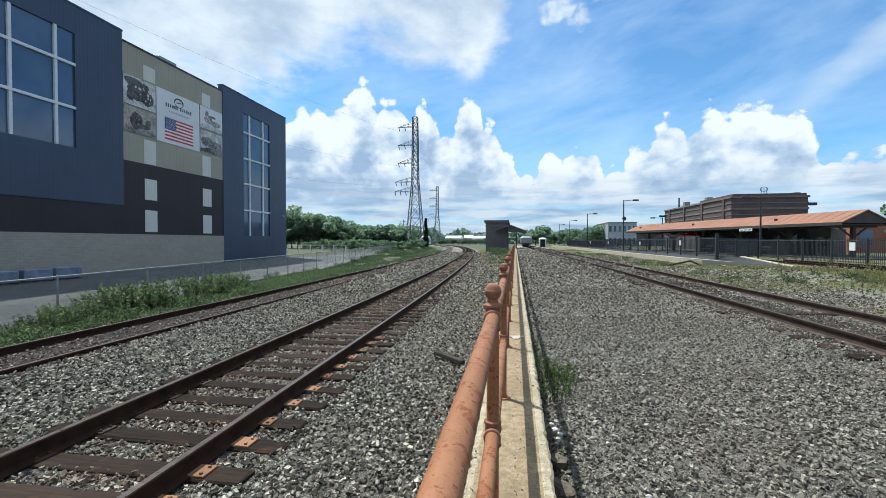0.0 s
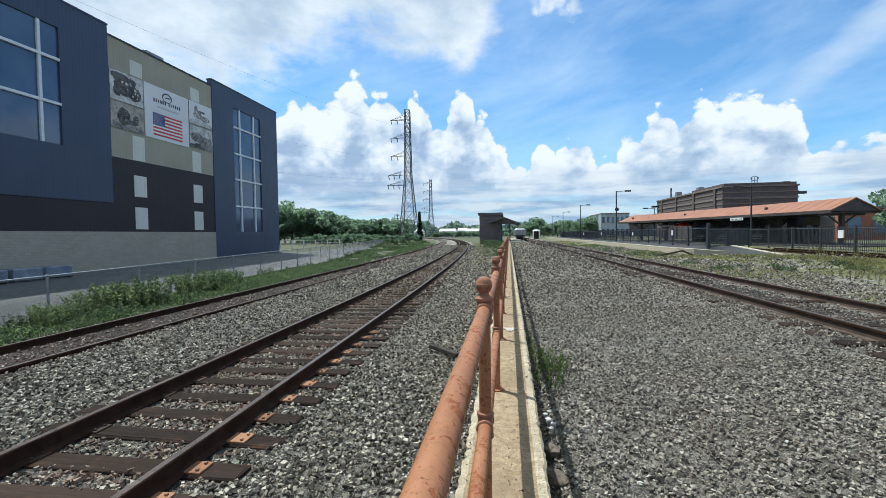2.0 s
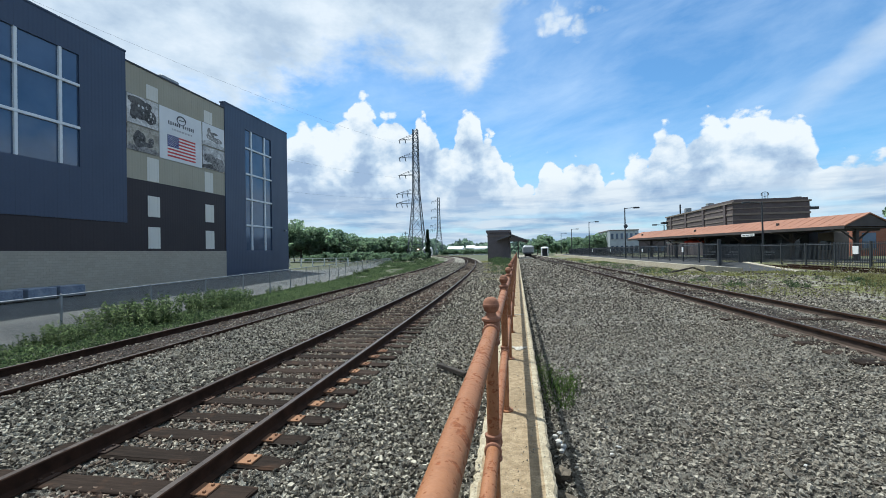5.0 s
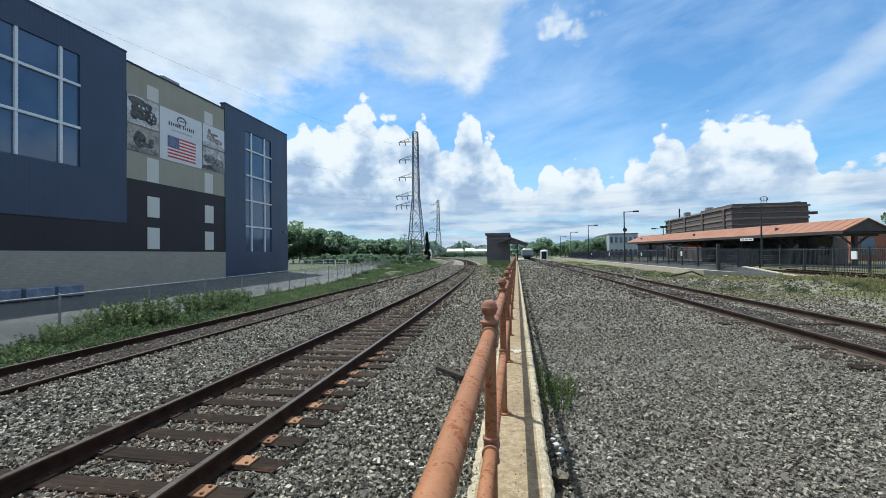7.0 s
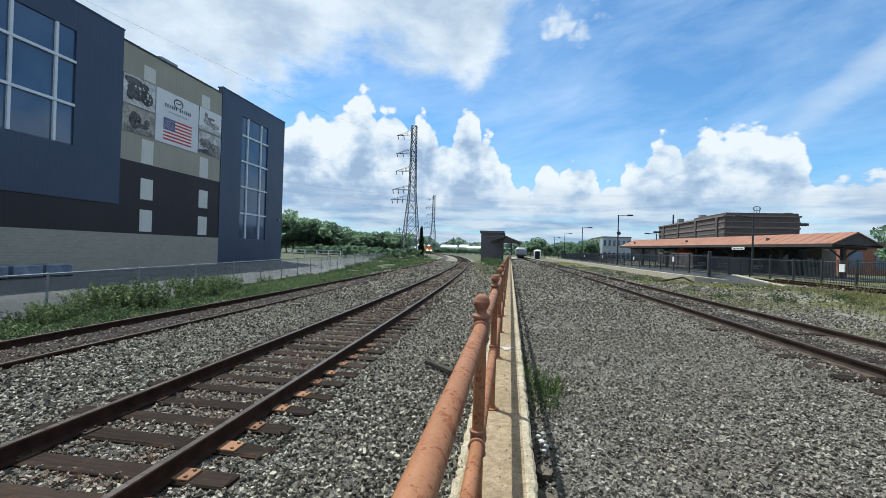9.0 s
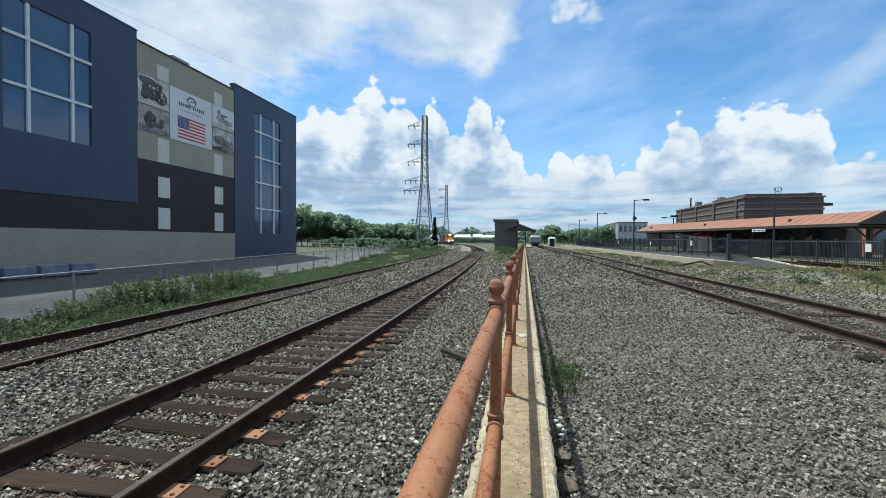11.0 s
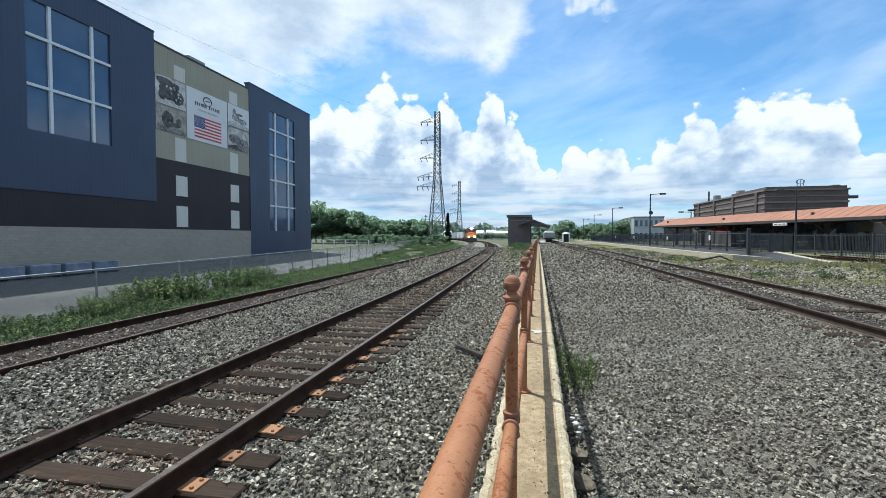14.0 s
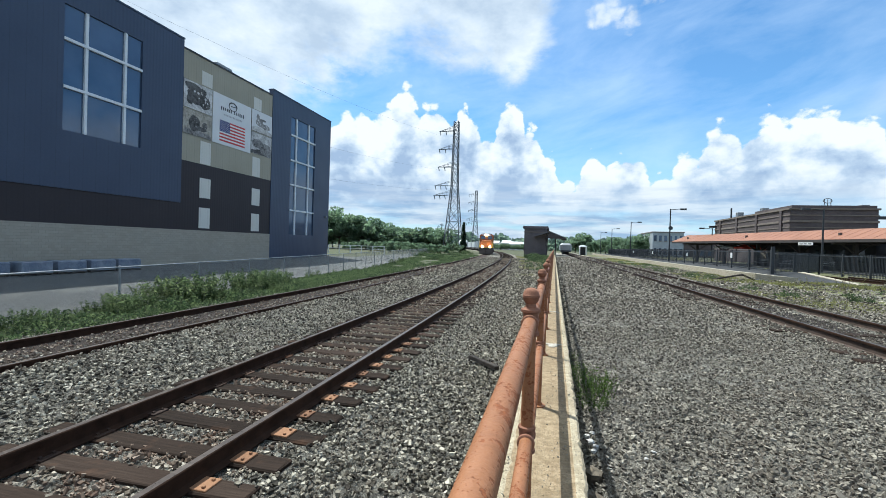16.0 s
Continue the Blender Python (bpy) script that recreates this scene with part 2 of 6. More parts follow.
def grass_ground(g):
    p = g.world_pos
    n, n2, n3 = g.noise(p, 0.28, 5), g.noise(p, 2.5, 5), g.noise(p, 30, 4)
    green = g.ramp(n3, [(0.3, (0.05, 0.06, 0.018)), (0.5, (0.105, 0.112, 0.03)), (0.75, (0.19, 0.185, 0.06))])
    soil = g.ramp(n3, [(0.3, (0.13, 0.12, 0.10)), (0.7, (0.30, 0.28, 0.235))])
    f = g.span(g.m("ADD", g.m("MULTIPLY", n, 0.55), g.m("ADD", g.m("MULTIPLY", n2, 0.3), g.m("MULTIPLY", n3, 0.15))), 0.435, 0.515, 0.0, 0.85, smooth=True)
    vor = g.n("ShaderNodeTexVoronoi", {"Vector": p, "Scale": 15.0})
    speck = g.n("ShaderNodeSeparateColor", {0: vor.outputs["Color"]}).outputs[0]
    # Pale specks in the soil, the shade between them painted dark.
    soil = g.mix(g.span(vor.outputs["Distance"], 0.3, 0.7, 0.0, 0.7), g.mix(g.span(speck, 0.3, 1.0, 0.0, 0.5), soil, (0.42, 0.40, 0.35, 1)), (0.06, 0.055, 0.045, 1))
    return {"Base Color": g.mix(f, soil, green), "Roughness": 0.95, "Specular IOR Level": 0.2}, (n3, 0.8, 0.03)


def field_ground(g):
    p = g.world_pos
    n, n3 = g.noise(p, 0.06, 5), g.noise(p, 6, 5)
    green = g.ramp(n3, [(0.3, (0.052, 0.064, 0.036)), (0.7, (0.13, 0.142, 0.078))])
    return {"Base Color": g.mix(g.span(n, 0.42, 0.62, 0, 0.8), green, (0.10, 0.095, 0.068, 1)), "Roughness": 0.95, "Specular IOR Level": 0.2}, (n3, 0.8, 0.1)


M_GRASS = material("patchy_grass", grass_ground)
M_FIELD = material("meadow", field_ground)
M_ASPHALT = plain("asphalt", (0.04, 0.042, 0.044), (0.075, 0.075, 0.075), 0.6, 0.95, bump=0.4, fine=60, spec=0.1)


def rust_paint(g):
    p = g.world_pos
    n, n2, n3 = g.noise(p, 7.0, 5, 0.6), g.noise(p, 45.0, 6, 0.65), g.noise(p, 160.0, 4)
    paint = g.ramp(n2, [(0.3, (0.215, 0.086, 0.034)), (0.7, (0.31, 0.133, 0.057))])
    rust = g.ramp(n3, [(0.3, (0.12, 0.04, 0.018)), (0.7, (0.30, 0.10, 0.035))])
    f = g.span(g.m("ADD", g.m("MULTIPLY", n, 0.40), g.m("MULTIPLY", n2, 0.60)), 0.535, 0.56, smooth=True)
    pits = g.span(g.m("ADD", g.m("MULTIPLY", g.noise(p, 95.0, 5, 0.7), 0.75), g.m("MULTIPLY", n, 0.25)), 0.565, 0.60, 0.0, 0.9, smooth=True)
    f = g.m("MAXIMUM", f, pits)
    chalk = g.span(g.noise(p, 3.0, 5, 0.6), 0.42, 0.68, 0.0, 0.4)
    paint = g.mix(chalk, paint, (0.365, 0.168, 0.08, 1.0))
    return {"Base Color": g.mix(f, paint, rust), "Roughness": g.span(f, 0, 1, 0.55, 0.9), "Specular IOR Level": 0.35}, (g.m("SUBTRACT", n3, g.m("MULTIPLY", f, 1.2)), 0.5, 0.002)


M_PIPE = material("rusty_orange_paint", rust_paint)
M_RUST_FIT = plain("rusted_fitting", (0.17, 0.072, 0.042), (0.30, 0.138, 0.08), 14, 0.8, fine=120, bump=0.5, dist=0.003)


def concrete(name, a, b, stain):
    def build(g):
        p = g.world_pos
        n, n2, n3 = g.noise(p, 1.6, 5), g.noise(p, 18, 6, 0.65), g.noise(p, 75, 5, 0.7)
        col = g.ramp(g.m("ADD", g.m("MULTIPLY", n2, 0.5), g.m("MULTIPLY", n3, 0.5)), [(0.42, a), (0.57, b)])
        speck = g.n("ShaderNodeTexVoronoi", {"Vector": p, "Scale": 70.0})
        dots = g.n("ShaderNodeSeparateColor", {0: speck.outputs["Color"]}).outputs[0]
        col = g.mix(g.m("MULTIPLY", g.span(dots, 0.72, 0.80), g.span(speck.outputs["Distance"], 0.45, 0.3, 0.0, 0.65)), col, (a[0] * 0.55, a[1] * 0.5, a[2] * 0.45, 1))
        col = g.mix(g.m("MULTIPLY", g.span(dots, 0.22, 0.15), g.span(speck.outputs["Distance"], 0.45, 0.3, 0.0, 0.35)), col, (min(b[0] * 1.4, 0.8), min(b[1] * 1.4, 0.75), min(b[2] * 1.5, 0.7), 1))
        col = g.mix(g.span(n, 0.45, 0.7, 0.0, 0.6), col, (*stain, 1))
        pit = g.span(n3, 0.54, 0.60, 0.0, 0.7)
        col = g.mix(pit, col, (0.12, 0.10, 0.07, 1))
        return {"Base Color": col, "Roughness": 0.9, "Specular IOR Level": 0.25}, (g.m("SUBTRACT", n3, pit), 0.6, 0.004)

    return material(name, build)


M_COPING = concrete("weathered_concrete", (0.215, 0.152, 0.085), (0.385, 0.292, 0.178), (0.19, 0.137, 0.078))
M_COPING_EDGE = concrete("pale_concrete", (0.30, 0.245, 0.16), (0.50, 0.43, 0.305), (0.28, 0.23, 0.15))
M_KERB = concrete("dusty_kerb_concrete", (0.36, 0.32, 0.25), (0.48, 0.43, 0.34), (0.34, 0.30, 0.23))
M_CONCRETE = concrete("grey_concrete", (0.46, 0.42, 0.34), (0.60, 0.56, 0.47), (0.42, 0.38, 0.30))
M_RAIL_SIDE = plain("rail_steel_rusted", (0.020, 0.011, 0.007), (0.048, 0.026, 0.017), 6, 0.9, 0.0, 0.4, 0.003, fine=60, spec=0.12)
M_RAIL_TOP = plain("rail_head_worn", (0.07, 0.055, 0.048), (0.13, 0.105, 0.09), 4, 0.36, 0.6, 0.1, 0.001, fine=50)
M_RAIL_TOP_OLD = plain("rail_head_dull", (0.035, 0.027, 0.024), (0.075, 0.06, 0.052), 4, 0.6, 0.3, 0.2, 0.001, fine=50)
M_RAIL_SIDE_TAN = plain("rail_web_dusty", (0.045, 0.031, 0.024), (0.092, 0.064, 0.049), 6, 0.85, 0.0, 0.4, 0.003, fine=60)
M_PLATE_DARK = plain("dark_tie_plate", (0.035, 0.02, 0.014), (0.085, 0.048, 0.03), 5, 0.85, 0.1, 0.5, 0.003, fine=90, by_object=0.5)
M_PLATE = plain("rusty_tie_plate", (0.11, 0.052, 0.027), (0.28, 0.145, 0.075), 5, 0.85, 0.1, 0.5, 0.003, fine=90, by_object=0.5)


def tie_wood(g):
    p = g.pos
    mp = g.n("ShaderNodeMapping", {"Vector": p, "Scale": (2.0, 45.0, 45.0)}).outputs[0]
    n, n2, n3 = g.noise(mp, 1.0, 6, 0.65, 0.6), g.noise(g.world_pos, 4.0, 4), g.noise(g.world_pos, 50.0, 4)
    v = g.m("ADD", g.m("MULTIPLY", n, 0.7), g.m("MULTIPLY", g.rand, 0.3))
    col = g.ramp(v, [(0.3, (0.012, 0.009, 0.007)), (0.62, (0.042, 0.029, 0.022)), (0.92, (0.082, 0.060, 0.045))])
    col = g.mix(g.span(n2, 0.56, 0.74, 0, 0.45), col, (0.11, 0.06, 0.037, 1))
    return {"Base Color": col, "Roughness": 0.92, "Specular IOR Level": 0.1}, (g.m("ADD", n, g.m("MULTIPLY", n3, 0.3)), 0.8, 0.008)


M_TIE = material("creosoted_tie", tie_wood)
M_OLDWOOD = plain("grey_rotten_wood", (0.02, 0.017, 0.014), (0.065, 0.052, 0.042), 5, 0.9, bump=0.8, dist=0.01, fine=70)


def panel_metal(name, a, b, rough=0.45, spec=0.4):
    """Painted ribbed wall panels with fine upright ribs."""

    def build(g):
        p = g.world_pos
        sep = g.n("ShaderNodeSeparateXYZ", {0: p})
        run = g.m("ADD", sep.outputs[1], sep.outputs[0])
        rib = g.m("SINE", g.m("MULTIPLY", run, 2 * math.pi / 0.3))
        n, n2 = g.noise(p, 0.25, 4), g.noise(p, 9.0, 4)
        seam = g.m("LESS_THAN", g.m("FRACT", g.m("DIVIDE", run, 0.9)), 0.02)
        f = g.m("ADD", g.m("MULTIPLY", n, 0.7), g.m("MULTIPLY", n2, 0.3))
        col = g.mix(g.m("MULTIPLY", seam, 0.5), g.ramp(f, [(0.35, a), (0.65, b)]), (a[0] * 0.5, a[1] * 0.5, a[2] * 0.5, 1))
        return {"Base Color": col, "Roughness": rough, "Specular IOR Level": spec}, (rib, 0.12, 0.012)

    return material(name, build)


M_NAVY = panel_metal("navy_wall_panel", (0.031, 0.047, 0.088), (0.042, 0.061, 0.108), 0.42, 0.42)
M_DARK = panel_metal("dark_brown_wall_panel", (0.017, 0.013, 0.017), (0.026, 0.020, 0.024), 0.55)
M_TAN = panel_metal("tan_wall_panel", (0.29, 0.275, 0.215), (0.34, 0.325, 0.26), 0.6)
M_LIGHT = panel_metal("pale_grey_panel", (0.54, 0.54, 0.50), (0.62, 0.62, 0.58), 0.6)


def block_wall(g):
    p = g.world_pos
    sep = g.n("ShaderNodeSeparateXYZ", {0: p})
    uv = g.n("ShaderNodeCombineXYZ", {0: g.m("ADD", sep.outputs[1], sep.outputs[0]), 1: sep.outputs[2], 2: 0.0}).outputs[0]
    br = g.n("ShaderNodeTexBrick", {"Vector": uv, "Color1": (0.33, 0.305, 0.255, 1), "Color2": (0.37, 0.345, 0.29, 1), "Mortar": (0.27, 0.25, 0.21, 1),
                                    "Scale": 1.0, "Mortar Size": 0.008, "Brick Width": 0.4, "Row Height": 0.2})
    n, n2 = g.noise(p, 0.4, 5), g.noise(p, 25, 4)
    col = g.mix(g.span(n, 0.4, 0.7, 0, 0.4), br.outputs[0], (0.28, 0.26, 0.215, 1))
    return {"Base Color": col, "Roughness": 0.9, "Specular IOR Level": 0.2}, (g.m("SUBTRACT", n2, br.outputs[1]), 0.5, 0.006)


M_BLOCK = material("split_face_block", block_wall)


def brick_build(a, b, m):
    def build(g):
        p = g.world_pos
        sep = g.n("ShaderNodeSeparateXYZ", {0: p})
        uv = g.n("ShaderNodeCombineXYZ", {0: g.m("ADD", sep.outputs[1], sep.outputs[0]), 1: sep.outputs[2], 2: 0.0}).outputs[0]
        br = g.n("ShaderNodeTexBrick", {"Vector": uv, "Color1": (*a, 1), "Color2": (*b, 1), "Mortar": (*m, 1), "Scale": 1.0,
                                        "Mortar Size": 0.006, "Brick Width": 0.2, "Row Height": 0.075})
        n = g.noise(p, 0.5, 5)
        col = g.mix(g.span(n, 0.4, 0.7, 0, 0.4), br.outputs[0], (a[0] * 0.6, a[1] * 0.6, a[2] * 0.6, 1))
        return {"Base Color": col, "Roughness": 0.9, "Specular IOR Level": 0.2}, (g.m("SUBTRACT", 1.0, br.outputs[1]), 0.4, 0.005)

    return build


# Brown brick greyed and lifted: the haze before it is in the tones.
M_BRICK = material("hazed_brown_brick", brick_build((0.098, 0.08, 0.082), (0.132, 0.108, 0.108), (0.11, 0.10, 0.10)))
M_REDBRICK = material("red_brick", brick_build((0.28, 0.10, 0.065), (0.34, 0.14, 0.09), (0.25, 0.2, 0.17)))
# Dark brick raised towards blue-grey, with the haze put into its tones.
M_DARKBRICK = material("hazed_dark_brick", brick_build((0.125, 0.11, 0.118), (0.16, 0.14, 0.148), (0.13, 0.125, 0.13)))
M_STONEBAND = plain("stone_band", (0.145, 0.12, 0.105), (0.20, 0.17, 0.145), 1, 0.85, fine=30)
# Blue of the reflected sky is put into the pane colour.
M_GLASS = plain("sky_tinted_window_glass", (0.055, 0.088, 0.145), (0.08, 0.12, 0.19), 0.3, 0.07, 0.3, 0.0, spec=0.9, fine=1.0)
M_FRAME = plain("white_window_bar", (0.58, 0.62, 0.66), (0.66, 0.70, 0.74), 2, 0.45, bump=0.0)
M_WHITE = plain("white_paint", (0.66, 0.67, 0.67), (0.76, 0.76, 0.75), 1, 0.5, bump=0.05)
M_BANNER = plain("white_banner_cloth", (0.60, 0.62, 0.65), (0.68, 0.70, 0.72), 0.6, 0.7, bump=0.1)
M_INK = plain("dark_print", (0.05, 0.055, 0.07), (0.10, 0.105, 0.12), 1.2, 0.7, bump=0.0)
M_RED = plain("red_print", (0.42, 0.05, 0.06), (0.50, 0.07, 0.08), 1.5, 0.7, bump=0.0)
M_BLUE = plain("blue_print", (0.03, 0.04, 0.15), (0.05, 0.06, 0.2), 1.5, 0.7, bump=0.0)
M_GALV = plain("galvanised_steel", (0.20, 0.215, 0.225), (0.32, 0.335, 0.345), 5, 0.5, 0.6, 0.1, 0.001)
# Steel lightened to a bluish grey, with distance haze in the colour.
M_PYLON = plain("hazed_pylon_steel", (0.09, 0.105, 0.12), (0.145, 0.16, 0.175), 0.5, 0.6, 0.5, 0.0)
M_BLACK = plain("black_paint", (0.022, 0.025, 0.03), (0.04, 0.045, 0.052), 2, 0.5, bump=0.1)
M_ROOF = plain("orange_roof_sheet", (0.225, 0.096, 0.052), (0.30, 0.136, 0.078), 0.7, 0.6, bump=0.1, fine=8)
# Timber a little lighter, for the haze over the station.
M_TIMBER = plain("dark_canopy_timber", (0.042, 0.036, 0.036), (0.078, 0.067, 0.065), 1, 0.7)
M_UMBRELLA = plain("red_umbrella_cloth", (0.50, 0.04, 0.03), (0.62, 0.07, 0.05), 2, 0.7, bump=0.0)
M_LOCO = plain("orange_engine_paint", (0.30, 0.095, 0.032), (0.39, 0.135, 0.05), 0.8, 0.4, bump=0.05)
M_LOCO_DARK = plain("dark_engine_grime", (0.03, 0.026, 0.024), (0.07, 0.06, 0.055), 0.8, 0.6)
M_YELLOW = plain("yellow_paint", (0.75, 0.52, 0.06), (0.82, 0.6, 0.1), 1, 0.5, bump=0.0)
M_BOXGREY = plain("grey_container", (0.30, 0.33, 0.36), (0.42, 0.45, 0.48), 0.6, 0.5, by_object=0.3)
M_BOXWHITE = plain("white_container", (0.58, 0.60, 0.61), (0.72, 0.73, 0.73), 0.6, 0.5, by_object=0.3)
M_WRAP = plain("blue_white_wrap", (0.10, 0.13, 0.19), (0.25, 0.285, 0.34), 1.5, 0.35, bump=0.2, fine=12)


def lamp_build(g):
    return {"Base Color": (1, 0.9, 0.7, 1), "Emission Color": (1.0, 0.86, 0.62, 1), "Emission Strength": 30.0}, None


M_LAMP = material("headlight_glow", lamp_build)


def leaf(name, a, b, c):
    """Thin leaves: part of the light passes through."""
    mat = bpy.data.materials.new(name)
    mat.use_nodes = True
    g = Graph(mat.node_tree)
    island = g.n("ShaderNodeNewGeometry").outputs["Random Per Island"]
    rand = g.n("ShaderNodeObjectInfo").outputs["Random"]
    n = g.noise(g.n("ShaderNodeNewGeometry").outputs["Position"], 0.8, 3)
    v = g.m("ADD", g.m("MULTIPLY", island, 0.6), g.m("ADD", g.m("MULTIPLY", n, 0.5), g.m("MULTIPLY", g.m("SUBTRACT", rand, 0.5), 0.2)))
    col = g.ramp(v, [(0.2, a), (0.55, b), (0.9, c)])
    front = g.n("ShaderNodeBsdfPrincipled", {"Base Color": col, "Roughness": 0.6, "Specular IOR Level": 0.3}).outputs[0]
    warm = g.mix(1.0, col, (1.7, 1.85, 1.4, 1.0), "MULTIPLY")
    back = g.n("ShaderNodeBsdfTranslucent", {0: warm}).outputs[0]
    g.n("ShaderNodeOutputMaterial", {0: g.n("ShaderNodeMixShader", {0: 0.68, 1: front, 2: back}).outputs[0]})
    return mat


# Tree greens greyed and blued: distance haze is mixed into both colours.
M_LEAF = leaf("hazed_tree_leaf", (0.08, 0.118, 0.092), (0.14, 0.186, 0.148), (0.175, 0.22, 0.172))
M_LEAF_FAR = leaf("hazed_far_leaf", (0.07, 0.10, 0.10), (0.11, 0.145, 0.14), (0.15, 0.19, 0.175))
M_WEED = leaf("weed_leaf", (0.022, 0.036, 0.022), (0.058, 0.08, 0.045), (0.13, 0.15, 0.09))
# Lighter, yellower copy of weed_leaf; the sunlight is in the colour.
M_WALLWEED = leaf("sunlit_weed_leaf", (0.035, 0.055, 0.018), (0.08, 0.115, 0.036), (0.15, 0.18, 0.07))
M_WEED_DRY = leaf("dry_weed", (0.06, 0.055, 0.03), (0.13, 0.115, 0.06), (0.20, 0.17, 0.10))
M_DRYGRASS = leaf("dry_grass", (0.085, 0.08, 0.038), (0.155, 0.145, 0.07), (0.25, 0.225, 0.13))
M_DARKLEAF = leaf("dark_vine_leaf", (0.025, 0.04, 0.03), (0.042, 0.062, 0.045), (0.06, 0.085, 0.055))
M_BARK = plain("bark", (0.05, 0.04, 0.03), (0.11, 0.09, 0.07), 4, 0.9, bump=0.8, dist=0.02)


# ---- mesh helpers ----
class Mesh:
    """Collects boxes, tubes and faces for one mesh."""

    def __init__(self):
        self.v, self.f, self.mi = [], [], []

    def add(self, verts, faces, mi=0):
        k = len(self.v)
        self.v.extend(verts)
        self.f.extend([tuple(i + k for i in f) for f in faces])
        self.mi.extend([mi] * len(faces))
        return self

    def box(self, x0, x1, y0, y1, z0, z1, mi=0, m=None, c=0.0):
        """A box; c: chamfer on the upright and upper edges."""
        if c:
            rings = [(z0, 0.0), (z1 - c, 0.0), (z1, c)]
            vs, fs = [], []
            for z, q in rings:
                a0, a1, b0, b1 = x0 + q, x1 - q, y0 + q, y1 - q
                k = c * 0.7
                vs += [(a0 + k, b0, z), (a1 - k, b0, z), (a1, b0 + k, z), (a1, b1 - k, z), (a1 - k, b1, z), (a0 + k, b1, z), (a0, b1 - k, z), (a0, b0 + k, z)]
            for r in range(2):
                for i in range(8):
                    j = (i + 1) % 8
                    fs.append((r * 8 + i, r * 8 + j, r * 8 + 8 + j, r * 8 + 8 + i))
            fs += [tuple(range(16, 24)), tuple(range(7, -1, -1))]
        else:
            vs = [(x0, y0, z0), (x1, y0, z0), (x1, y1, z0), (x0, y1, z0), (x0, y0, z1), (x1, y0, z1), (x1, y1, z1), (x0, y1, z1)]
            fs = [(3, 2, 1, 0), (4, 5, 6, 7), (0, 1, 5, 4), (1, 2, 6, 5), (2, 3, 7, 6), (3, 0, 4, 7)]
        if m is not None:
            vs = [tuple(m @ Vector(v)) for v in vs]
        return self.add(vs, fs, mi)

    def tube(self, p0, p1, r0, r1=None, n=8, mi=0, caps=True):
        p0, p1 = Vector(p0), Vector(p1)
        r1 = r0 if r1 is None else r1
        d = (p1 - p0).normalized()
        u = d.orthogonal().normalized()
        w = d.cross(u)
        vs = []
        for p, r in ((p0, r0), (p1, r1)):
            vs += [tuple(p + (u * math.cos(2 * math.pi * i / n) + w * math.sin(2 * math.pi * i / n)) * r) for i in range(n)]
        fs = [(i, (i + 1) % n, n + (i + 1) % n, n + i) for i in range(n)]
        if caps:
            fs += [tuple(range(n - 1, -1, -1)), tuple(range(n, 2 * n))]
        return self.add(vs, fs, mi)

    def pipe(self, pts, r, n=5):
        """One round sweep through the points."""
        pts = [Vector(p) for p in pts]
        vs = []
        for i, p in enumerate(pts):
            d = (pts[min(i + 1, len(pts) - 1)] - pts[max(i - 1, 0)]).normalized()
            u = d.cross(Vector((0.31, 0.17, 0.93))).normalized()
            w = d.cross(u)
            vs += [tuple(p + (u * math.cos(2 * math.pi * k / n) + w * math.sin(2 * math.pi * k / n)) * r) for k in range(n)]
        return self.add(vs, [(j * n + i, j * n + (i + 1) % n, (j + 1) * n + (i + 1) % n, (j + 1) * n + i) for j in range(len(pts) - 1) for i in range(n)])

    def lathe(self, profile, n=20, axis=None, mi=0):
        """Turns (radius, height) rows round z, then places by the matrix axis."""
        m = axis or Matrix.Identity(4)
        vs = [tuple(m @ Vector((r * math.cos(2 * math.pi * i / n), r * math.sin(2 * math.pi * i / n), z))) for r, z in profile for i in range(n)]
        fs = [(k * n + i, k * n + (i + 1) % n, (k + 1) * n + (i + 1) % n, (k + 1) * n + i) for k in range(len(profile) - 1) for i in range(n)]
        fs += [tuple(range(n - 1, -1, -1)), tuple(range((len(profile) - 1) * n, len(profile) * n))]
        return self.add(vs, fs, mi)

    def data(self, name, mats, smooth=False):
        me = bpy.data.meshes.new(name)
        me.from_pydata(self.v, [], self.f)
        for mt in mats if isinstance(mats, (list, tuple)) else [mats]:
            me.materials.append(mt)
        me.polygons.foreach_set("material_index", self.mi)
        if smooth:
            me.polygons.foreach_set("use_smooth", [True] * len(self.f))
            me.set_sharp_from_angle(angle=radians(40))
        me.update()
        return me


def part(name, mesh, mats, parent, label="", smooth=False, m=None):
    ob = new(name, mesh if isinstance(mesh, bpy.types.Mesh) else mesh.data(name, mats, smooth))
    ob.parent = parent
    if m is not None:
        ob.matrix_basis = m
    if label:
        tagged(ob, label)
    return ob


def thing(name, label, category, m=None, group="", kind=""):
    ob = new(name)
    ob.empty_display_size = 0.2
    if m is not None:
        ob.matrix_basis = m
    return tagged(ob, label, category, group, kind)


def solid(name, mesh, mats, label, category="", m=None, group="", kind="", smooth=False):
    ob = new(name, mesh if isinstance(mesh, bpy.types.Mesh) else mesh.data(name, mats, smooth))
    if m is not None:
        ob.matrix_basis = m
    return tagged(ob, label, category, group, kind)


